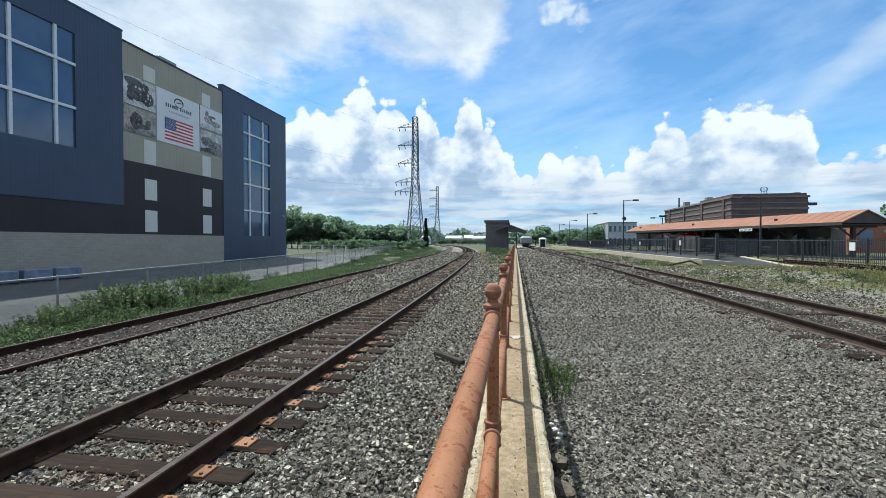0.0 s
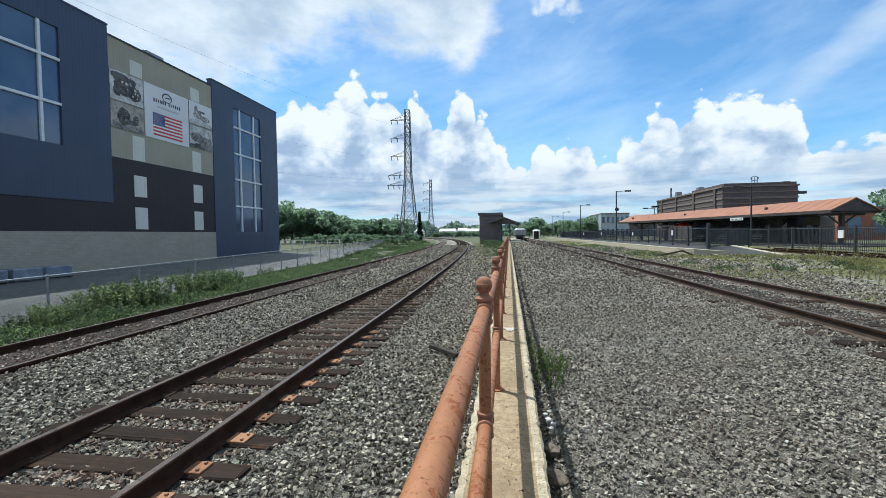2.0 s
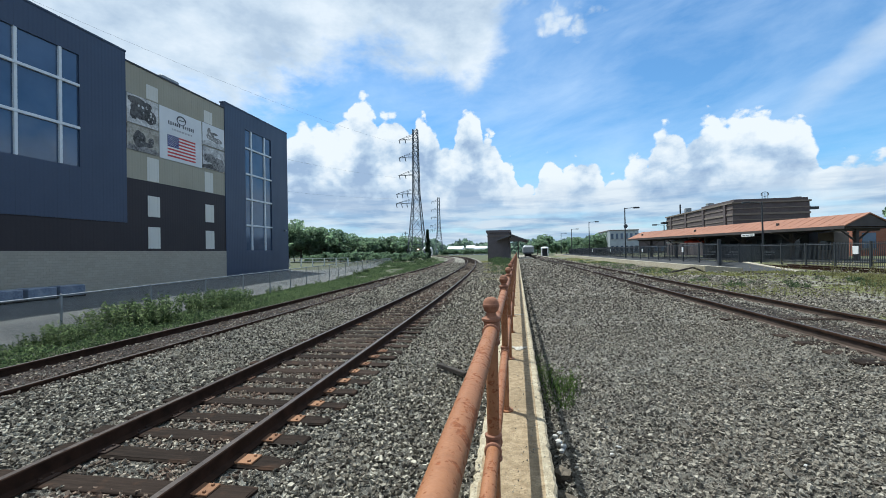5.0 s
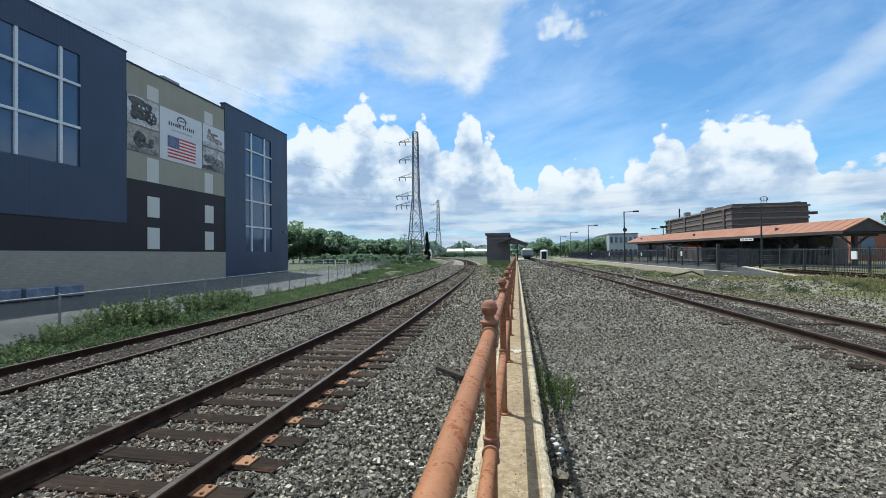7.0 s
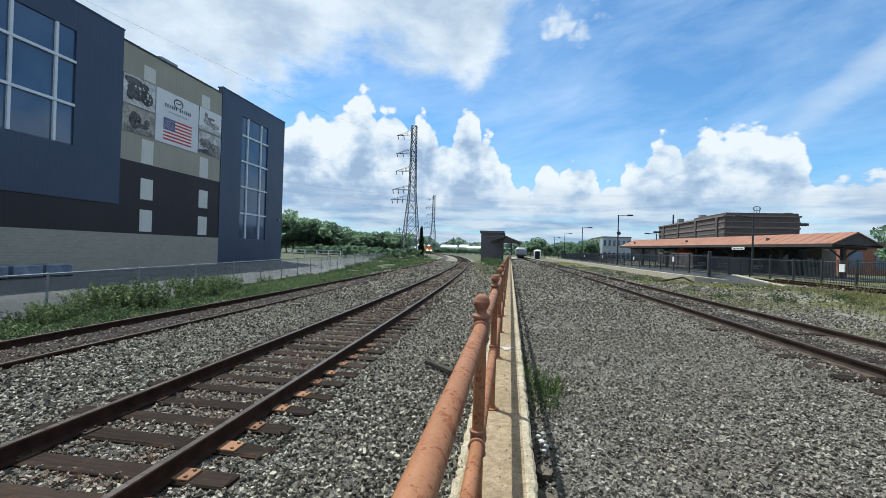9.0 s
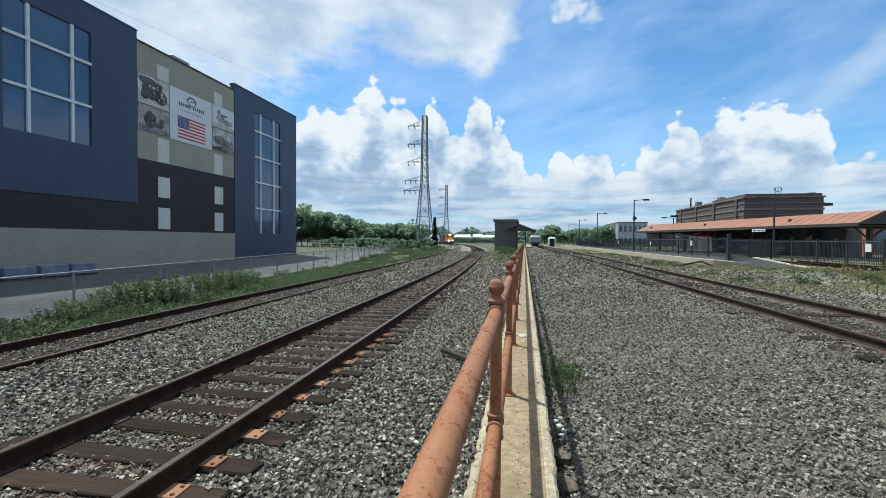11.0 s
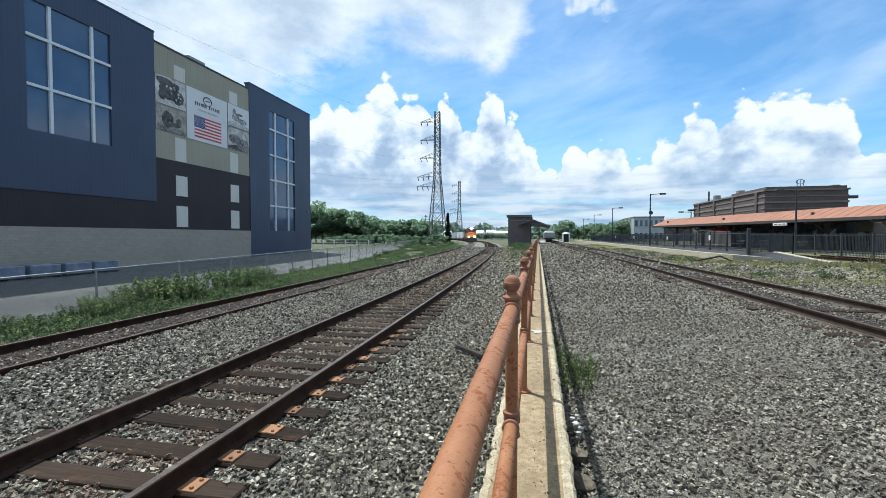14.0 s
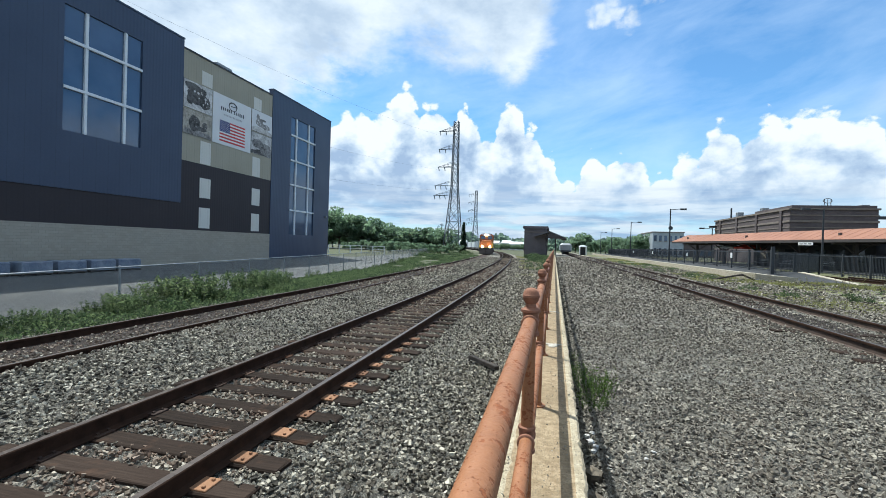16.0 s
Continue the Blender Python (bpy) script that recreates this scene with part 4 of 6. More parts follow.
    part("wall_lamp", Mesh().box(x + 0.05, x + 0.35, 57.6, 57.9, 5.6, 5.85, c=0.03), M_GALV, b)
    # banners
    bx = x + 0.04
    r = random.Random(8)

    def banner(y0, y1, z0, z1, pic, dark=False):
        n = thing("banner", "printed wall banner with " + pic, "banner", group="wall banners")
        part("cloth", Mesh().box(bx - 0.05, bx, y0 + 0.04, y1 - 0.04, z0 + 0.04, z1 - 0.04), M_BANNER if not dark else M_PRINT_GREY, n)
        return n

    big = banner(35.66, 41.3, 11.67, 16.83, "a flag under blurred lettering")
    fx = bx + 0.006
    fy0, fy1, fz0, fz1 = 36.63, 40.32, 12.06, 14.2
    step = (fz1 - fz0) / 13
    part("flag_ground", Mesh().box(bx, fx, fy0, fy1, fz0, fz1), M_WHITE, big)
    for i in range(0, 13, 2):
        part("flag_stripe", Mesh().box(bx, fx + 0.008, fy0, fy1, fz0 + i * step, fz0 + (i + 1) * step), M_RED, big)
    part("flag_canton", Mesh().box(bx, fx + 0.014, fy0, fy0 + 1.4, fz1 - 7 * step, fz1), M_BLUE, big, "blue flag canton with small white dots")
    dots = Mesh()
    for i in range(9):
        for j in range(6 - i % 2):
            cz, cy = fz1 - 0.1 - i * 0.115, fy0 + 0.13 + j * 0.23 + (i % 2) * 0.115
            dots.box(bx, fx + 0.02, cy - 0.035, cy + 0.035, cz - 0.035, cz + 0.035)
    tagged(part("flag_dots", dots, M_WHITE, big), kind="stuff")
    ring = Mesh()
    for i in range(20):
        a, c = 2 * math.pi * i / 20, 2 * math.pi * (i + 1) / 20
        ring.tube((fx, 38.42 + 0.56 * math.cos(a), 15.98 + 0.42 * math.sin(a)), (fx, 38.42 + 0.56 * math.cos(c), 15.98 + 0.42 * math.sin(c)), 0.035 + 0.03 * (a < math.pi), n=5)
    ring.tube((fx, 38.15, 15.98), (fx, 38.75, 16.05), 0.05, n=5)
    part("emblem", ring, M_INK, big)
    for z, y0, y1, gap, tall in ((15.42, 36.75, 38.35, 0.27, 0.19), (15.42, 38.6, 40.15, 0.27, 0.19), (14.85, 37.2, 39.8, 0.21, 0.10)):
        y = y0
        while y < y1:
            w = gap * r.uniform(0.5, 0.75)
            h = tall * r.uniform(0.75, 1.0)
            part("lettering_bar", Mesh().box(bx, fx, y, y + w, z - h, z + h), M_INK_PALE if tall < 0.15 else M_INK, big)
            y += gap

    def picture(y0, y1, z0, z1, kind, back, land, ink, layout):
        """A printed photograph: backdrop, ground and a dark uneven subject with wheels and highlights."""
        n = banner(y0, y1, z0, z1, kind, True)
        w, h = y1 - y0, z1 - z0

        def blob(mesh, cx, cz, rx, rz, k, n_pts=26, rough=0.10):
            q = []
            for i in range(n_pts):
                t = 2 * math.pi * i / n_pts
                d = 1 + r.uniform(-rough, rough)
                q.append((y0 + w * min(0.975, max(0.025, cx + rx * d * math.cos(t))), z0 + h * min(0.965, max(0.035, cz + rz * d * math.sin(t)))))
            mesh.add([(bx - 0.01, *p) for p in q] + [(bx + k, *p) for p in q], [tuple(range(n_pts, 2 * n_pts))] + [(i, (i + 1) % n_pts, n_pts + (i + 1) % n_pts, n_pts + i) for i in range(n_pts)])
            return mesh

        part("picture_backdrop", Mesh().box(bx - 0.01, bx + 0.003, y0 + 0.07, y1 - 0.07, z0 + 0.07, z1 - 0.07), back, n)
        part("picture_ground", blob(Mesh(), 0.5, 0.0, 0.62, 0.26, 0.006, rough=0.12), land, n)
        body = Mesh()
        for cx, cz, rx, rz in layout:
            blob(body, cx, cz, rx, rz, 0.009 + 0.001 * len(body.v) / 44)
        part("picture_subject", body, ink, n)
        spots = Mesh()
        for cx, cz, rx, rz in layout[:2]:
            for k in range(5):
                blob(spots, cx + rx * r.uniform(-0.7, 0.7), cz + rz * r.uniform(-0.6, 0.7), r.uniform(0.012, 0.04), r.uniform(0.012, 0.05), 0.02, 7)
        tagged(part("picture_highlights", spots, land, n), kind="stuff")

    picture(32.14, 35.64, 14.12, 16.82, "a grey steam engine photograph", M_PRINT_PALE, M_PRINT_PALE, M_PRINT_DARK,
            [(0.42, 0.52, 0.30, 0.30), (0.72, 0.38, 0.20, 0.24), (0.30, 0.80, 0.26, 0.14), (0.22, 0.34, 0.11, 0.17), (0.62, 0.72, 0.14, 0.14)])
    picture(32.14, 35.64, 11.72, 14.08, "a brown-grey train photograph", M_PRINT_SEPIA, M_PRINT_GREY, M_PRINT_DARK,
            [(0.38, 0.50, 0.19, 0.32), (0.74, 0.52, 0.09, 0.13), (0.56, 0.34, 0.26, 0.09)])
    picture(41.32, 44.98, 14.36, 16.9, "a pale steam engine photograph", M_BANNER, M_PRINT_PALE, M_PRINT_GREY,
            [(0.36, 0.46, 0.17, 0.17), (0.64, 0.36, 0.24, 0.12), (0.30, 0.66, 0.07, 0.16), (0.52, 0.62, 0.17, 0.05)])
    picture(41.32, 44.98, 11.8, 14.32, "a dark hillside photograph", M_PRINT_PALE, M_PRINT_DARK, M_PRINT_GREY,
            [(0.68, 0.34, 0.30, 0.26), (0.3, 0.5, 0.26, 0.2), (0.85, 0.2, 0.2, 0.2)])


def photo_print(name, a, b):
    """Blotched grey tones of an enlarged photograph."""

    def build(g):
        p = g.world_pos
        v = g.m("ADD", g.m("MULTIPLY", g.noise(p, 1.3, 4, 0.6), 0.5), g.m("MULTIPLY", g.noise(p, 6.0, 5, 0.7), 0.5))
        return {"Base Color": g.ramp(v, [(0.40, a), (0.60, b)]), "Roughness": 0.7, "Specular IOR Level": 0.3}, None

    return material(name, build)


M_PRINT_GREY = photo_print("grey_photo_print", (0.09, 0.09, 0.095), (0.34, 0.335, 0.33))
M_PRINT_PALE = photo_print("pale_photo_print", (0.30, 0.30, 0.30), (0.66, 0.66, 0.66))
M_PRINT_SEPIA = photo_print("sepia_photo_print", (0.20, 0.185, 0.16), (0.44, 0.42, 0.37))
M_PRINT_DARK = photo_print("dark_photo_print", (0.03, 0.03, 0.032), (0.15, 0.15, 0.15))
M_INK_PALE = photo_print("pale_ink", (0.30, 0.31, 0.34), (0.40, 0.41, 0.44))
make_building()


def make_wraps():
    r = random.Random(4)
    body = Mesh().box(-0.6, 0.6, -0.85, 0.85, 0.14, 0.86, c=0.06)
    pal = Mesh()
    for i in range(3):
        pal.box(-0.6, 0.6, -0.85 + i * 0.8, -0.75 + i * 0.8, 0.0, 0.1)
    for i in range(6):
        pal.box(-0.6 + i * 0.22, -0.5 + i * 0.22, -0.85, 0.85, 0.1, 0.14)
    body, pal = body.data("wrapped_load", M_WRAP), pal.data("pallet", M_OLDWOOD)
    first = None
    for k in range(7):
        y = 13.0 + 2.05 * k
        m = pose(-31.4 + r.uniform(-0.15, 0.15), y, ground_z(-31.4, y) , 0, 0, r.uniform(-4, 4))
        if first is None:
            first = thing("wrapped_pallet", "pale blue plastic-wrapped pallet of goods beside the warehouse wall", "pallet", m, "wrapped pallets")
            part("wrapped_load", body, None, first)
            part("pallet", pal, None, first)
        else:
            copy_thing(first, m)


make_wraps()


# ---- chain-link fence along the outer track ----
def fence_x(y):
    return -10.0 - 0.19 * y


def make_chain_fence():
    f = thing("chain_link_fence", "galvanised chain-link fence with top rail above weeds", "fence")
    post = Mesh().tube((0, 0, -0.6), (0, 0, 1.14), 0.03, n=10)
    post.lathe([(0.036, 1.14), (0.036, 1.16), (0.02, 1.185), (0.004, 1.19)], 10)
    post = post.data("fence_post", M_GALV)
    ys = [9.3 + 3.45 * k for k in range(-3, 32)]
    for a, b in zip(ys, ys[1:]):
        za = zb = 0.0
        part("fence_post", post, None, f, m=pose(fence_x(a), a, za))
        part("top_rail", Mesh().tube((fence_x(a), a, za + 1.14), (fence_x(b), b, zb + 1.14), 0.021, n=8), M_GALV, f)
        if a < 90:
            wire = Mesh()
            step, thick = (0.085, 0.0022) if a < 22 else (0.14, 0.0034) if a < 45 else (0.28, 0.007)
            h = 1.1
            ln = math.hypot(fence_x(b) - fence_x(a), b - a)
            n = int((ln + h) / step)
            for i in range(-int(h / step), int(ln / step) + 1):
                for s in (1, -1):
                    u0, u1 = i * step, i * step + h
                    w0, w1 = max(u0, 0), min(u1, ln)
                    if w1 <= w0:
                        continue
                    z0, z1 = (w0 - u0), (w1 - u0)
                    if s < 0:
                        z0, z1 = h - z0, h - z1
                    p = lambda w, z: (fence_x(a) + (fence_x(b) - fence_x(a)) * w / ln, a + (b - a) * w / ln, za + 0.02 + z)
                    wire.tube(p(w0, z0), p(w1, z1), thick, n=3, caps=False)
            part("wire_mesh", wire, M_GALV, f)


make_chain_fence()


# ---- pylons ----
def make_pylon():
    p = thing("lattice_pylon", "tall grey steel lattice power pylon with arms on one side", "pylon", pose(-28.3, 120, 0.0), "power pylons")
    H = 37.6
    half = lambda z: float(np.interp(z, [0, 19, 37.6], [2.45, 0.9, 0.64]))
    legs = [(-1, -1), (1, -1), (1, 1), (-1, 1)]
    zs = [0, 4.5, 8.8, 12.6, 16, 19, 21.5, 24, 26.5, 29, 31.5, 34, 36, H]
    for sx, sy in legs:
        m = Mesh()
        m.pipe([(sx * half(a), sy * half(a), a) for a in zs], 0.13, 5)
        part("leg", m, M_PYLON, p)
    for k in range(4):
        (ax, ay), (bx, by) = legs[k], legs[(k + 1) % 4]
        for a, b in zip(zs, zs[1:]):
            ha, hb = half(a), half(b)
            part("diagonal_brace", Mesh().tube((ax * ha, ay * ha, a), (bx * hb, by * hb, b), 0.07, n=4), M_PYLON, p)
            part("diagonal_brace", Mesh().tube((bx * ha, by * ha, a), (ax * hb, ay * hb, b), 0.07, n=4), M_PYLON, p)
            part("cross_brace", Mesh().tube((ax * hb, ay * hb, b), (bx * hb, by * hb, b), 0.06, n=4), M_PYLON, p)
    for z, ln in ((34.9, 4.4), (29.7, 4.4), (24.6, 4.4), (19.2, 5.2), (16.4, 5.2)):
        arm = Mesh()
        h = half(z)
        for sy in (-1, 1):
            arm.tube((-h, sy * h, z), (-h - ln, 0, z), 0.07, n=4)
            arm.tube((-h, sy * h, z + 1.3), (-h - ln, 0, z), 0.05, n=4)
            for q in (0.3, 0.6):
                arm.tube((-h - ln * q, sy * h * (1 - q), z), (-h - ln * q, sy * h * (1 - q), z + 1.3 * (1 - q)), 0.04, n=4)
        a = part("arm", arm, M_PYLON, p)
        for q in (0.55, 0.95) if z > 20 else (0.35, 0.65, 0.95):
            part("insulator", Mesh().tube((-h - ln * q, 0, z), (-h - ln * q + 0.25, 0, z - 1.1), 0.12, n=6), M_PYLON, a)
    copy_thing(p, pose(-50.2, 275, 0.4))
    return p


make_pylon()


def make_cables():
    r = random.Random(2)
    for z, x in ((34.0, -5.5), (24.0, -5.5), (18.0, -6.0)):
        c = Mesh()
        a, b = Vector((-28.3 + x, 120, z)), Vector((-62 + x, -60, z + 2))
        q = [a.lerp(b, t / 14) - Vector((0, 0, 23 * t / 14 * (1 - t / 14))) for t in range(15)]
        c.pipe(q, 0.010, 4)
        solid("power_cable", c, M_PYLON, "thin overhead power cable sagging from the pylon", "cable", group="power cables")


make_cables()


def make_poles():
    for x, y, h in ((-66, 250, 15), (-69.5, 262, 16), (-71, 258, 13), (-73.5, 270, 15), (-63, 245, 13), (-76, 275, 14)):
        p = thing("utility_pole", "thin grey utility pole far beyond the wood", "utility pole", pose(x, y, 0), "utility poles")
        part("pole", Mesh().tube((0, 0, 0), (0, 0, h), 0.2, 0.13, 6), M_PYLON, p)
        part("crossarm", Mesh().box(-1.2, 1.2, -0.08, 0.08, h - 1.2, h - 1.0), M_PYLON, p)


make_poles()


# ---- plants ----
def crown_mesh(seed, h, w, leaves, size, mats=None):
    """Leaves on many uneven clumps round the limbs."""
    global rng
    keep, rng = rng, np.random.default_rng(seed)
    nclump = 26
    c = rng.normal(size=(nclump, 3)) * (w * 0.23, w * 0.23, h * 0.17) + (0, 0, h * 0.60)
    c[:, 2] = np.clip(c[:, 2], h * 0.22, h * 0.9)
    rad = rng.uniform(0.10, 0.22, nclump) * w
    k = rng.integers(0, nclump, leaves)
    d = random_dirs(leaves)
    pos = c[k] + d * (rad[k] * rng.uniform(0.55, 1.05, leaves) ** 0.5)[:, None] * (1, 1, 0.75)
    u, v = leaf_axes(leaves, size)
    me = quads("crown", pos, u, v, mats or [M_LEAF])
    rng = keep
    return me, c


def tree_parts(seed, h, w, leaves, size, mats=None):
    me, c = crown_mesh(seed, h, w, leaves, size, mats)
    t = Mesh()
    t.tube((0, 0, -0.2), (0.05 * w, 0, h * 0.35), 0.035 * h, 0.022 * h, 8)
    t.tube((0.05 * w, 0, h * 0.35), (0, 0, h * 0.7), 0.022 * h, 0.008 * h, 7)
    for q in c[:9]:
        t.tube((0.04 * w, 0, h * random.Random(int(seed)).uniform(0.25, 0.4)), tuple(q), 0.012 * h, 0.004 * h, 5)
    return me, t.data("trunk", M_BARK)


TREE_KINDS = [tree_parts(11 + k, h, w, 2900, 0.28) for k, (h, w) in enumerate(((9.5, 8.0), (8.0, 7.0), (10.5, 8.5), (7.0, 7.5)))]


def make_trees():
    r = random.Random(12)
    firsts = {}

    def tree(k, x, y, s, label, group):
        m = pose(x, y, ground_z(x, y) - 0.1, 0, 0, r.uniform(0, 360)) @ Matrix.Diagonal((s, s, s, 1))
        if (k, group) not in firsts:
            t = firsts[(k, group)] = thing("tree", label, "tree", None, group)
            part("crown", TREE_KINDS[k][0], None, t)
            part("trunk", TREE_KINDS[k][1], None, t)
            t.matrix_basis = m
            return
        t = copy_thing(firsts[(k, group)], pose(0, 0, 0))
        t.matrix_basis = m

    # wood beyond the warehouse
    for i in range(24):
        f = i / 23
        a = -0.60 + 0.35 * f
        y = 112 + r.uniform(-4, 14) + 10 * f
        s = (1.16 - 0.5 * f) * r.uniform(0.72, 1.16)
        tree(i % 4, a * y, y, s, "leafy green broadleaf tree at the field's edge", "field edge trees")
    for x, y, s in ((-39.5, 116, 0.85), (-37.6, 119, 0.75)):
        tree(1, x, y, s, "leafy green broadleaf tree at the field's edge", "field edge trees")
    # beyond the station
    for i in range(16):
        y = 150 + r.uniform(0, 30)
        tree(i % 4, y * (0.045 + 0.16 * i / 15), y, 0.66 * r.uniform(0.7, 1.15), "distant green tree beyond the platform", "platform trees")
    for x, y, s in ((36.6, 46, 0.46), (39.5, 48, 0.55), (43, 52, 0.6)):
        tree(2, x, y, s, "dark green tree beside the station canopy", "station trees")
    # shrubs
    for i in range(18):
        f = i / 17
        y = r.uniform(84, 108)
        a = -0.52 + 0.30 * f
        tree(3, a * y, y, r.uniform(0.28, 0.42), "low bushy green shrub in the meadow", "meadow shrubs")
    for i in range(26):
        tree(3, -46 + 1.5 * i + r.uniform(-0.5, 0.5), 262 + r.uniform(-6, 6), r.uniform(0.42, 0.62), "low bushy shrub far beyond the curve", "far shrubs")
    for i in range(12):
        y = r.uniform(90, 118)
        tree(3, fence_x(y) - r.uniform(0, 3), y, r.uniform(0.2, 0.33), "low bushy green shrub in the meadow", "meadow shrubs")


make_trees()


# The bluer leaf colour stands in for haze in front of the woods.
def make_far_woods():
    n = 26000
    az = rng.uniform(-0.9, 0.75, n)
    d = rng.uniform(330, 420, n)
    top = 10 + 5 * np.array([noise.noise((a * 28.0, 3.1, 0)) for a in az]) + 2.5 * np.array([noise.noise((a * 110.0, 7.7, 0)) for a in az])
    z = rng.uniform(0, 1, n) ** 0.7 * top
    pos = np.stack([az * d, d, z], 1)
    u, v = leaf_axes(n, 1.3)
    solid("far_woods", quads("far_woods", pos, u, v, [M_LEAF_FAR]), None, "green line of distant woods with haze in the leaf colour", "woods", kind="stuff")


make_far_woods()


def make_vine():
    t = thing("vine_column", "dark green vine-covered column beside the pylon leg", "plant")
    n = 2600
    z = rng.uniform(0, 1, n)
    rad = 1.05 * (1.05 - z * 0.75) * np.sqrt(rng.uniform(0.3, 1, n))
    a = rng.uniform(0, 2 * math.pi, n)
    rad *= 0.75 + 0.7 * np.array([noise.noise((math.cos(t) * 1.3, math.sin(t) * 1.3, h * 7.0)) for t, h in zip(a, z)])
    pos = np.stack([-24.6 + rad * np.cos(a), 117 + rad * np.sin(a), z * 8.4], 1)
    u, v = leaf_axes(n, 0.2)
    part("foliage", quads("foliage", pos, u, v, [M_DARKLEAF]), None, t)
    part("stem", Mesh().tube((-24.6, 117, 0), (-24.6, 117, 8.2), 0.15, 0.06, 7), M_BARK, t)


make_vine()


def weed_mesh(seed, h, w, stalks, leaves, size, mat):
    """Stalks that lean outward with leaves along them."""
    global rng
    keep, rng = rng, np.random.default_rng(seed)
    st = Mesh()
    P, U, V = [], [], []
    for k in range(stalks):
        a, q = rng.uniform(0, 2 * math.pi), math.sqrt(rng.uniform(0, 1)) * w * 0.45
        p0 = np.array([q * math.cos(a), q * math.sin(a), -0.03])
        lean = np.array([math.cos(a), math.sin(a), 0]) * rng.uniform(0.05, 0.35) * h
        hh = h * rng.uniform(0.5, 1.0)
        p1 = p0 + lean * 0.4 + (0, 0, hh * 0.6)
        p2 = p0 + lean + (0, 0, hh)
        st.tube(p0, p1, 0.006, 0.004, 3, caps=False)
        st.tube(p1, p2, 0.004, 0.0015, 3, caps=False)
        t = rng.uniform(0.08, 1, (leaves, 1))
        P.append(np.where(t < 0.6, p0 + (p1 - p0) * t / 0.6, p1 + (p2 - p1) * (t - 0.6) / 0.4) + rng.normal(size=(leaves, 3)) * size * 0.9)
        u, v = leaf_axes(leaves, size)
        U.append(u), V.append(v * 0.55)
    me = quads("leaves", np.concatenate(P), np.concatenate(U), np.concatenate(V), [mat])
    rng = keep
    return me, st.data("stalks", mat)


WEEDS = [weed_mesh(31, 0.95, 1.3, 60, 36, 0.038, M_WEED), weed_mesh(32, 0.7, 1.1, 46, 30, 0.03, M_WEED), weed_mesh(33, 0.5, 0.9, 40, 28, 0.026, M_WEED),
         weed_mesh(34, 0.85, 0.4, 4, 26, 0.02, M_WEED_DRY), weed_mesh(35, 0.22, 0.7, 40, 10, 0.025, M_WEED), weed_mesh(36, 0.55, 0.75, 26, 12, 0.022, M_WALLWEED)]


def weed_bed(name, label, rows, r):
    """Many weed clumps nobody could count, as one object; rows: kind, x, y, size."""
    pts = []
    for k, x, y, s in rows:
        me = WEEDS[k][0]
        co = np.empty(len(me.vertices) * 3, np.float32)
        me.vertices.foreach_get("co", co)
        t = r.uniform(0, 2 * math.pi)
        turn = np.array([[math.cos(t), math.sin(t), 0], [-math.sin(t), math.cos(t), 0], [0, 0, r.uniform(0.85, 1.15)]])
        quad = co.reshape(-1, 4, 3)[::3]
        mid = quad.mean(1, keepdims=True)
        pts.append((mid + (quad - mid) * 1.55).reshape(-1, 3) @ turn * s + (x, y, ground_z(x, y)))
    q = np.concatenate(pts).reshape(-1, 4, 3)
    me = bpy.data.meshes.new(name)
    me.from_pydata(q.reshape(-1, 3).tolist(), [], np.arange(len(q) * 4).reshape(-1, 4).tolist())
    me.materials.append(M_WEED)
    solid(name, me, None, label, "weeds", kind="stuff")


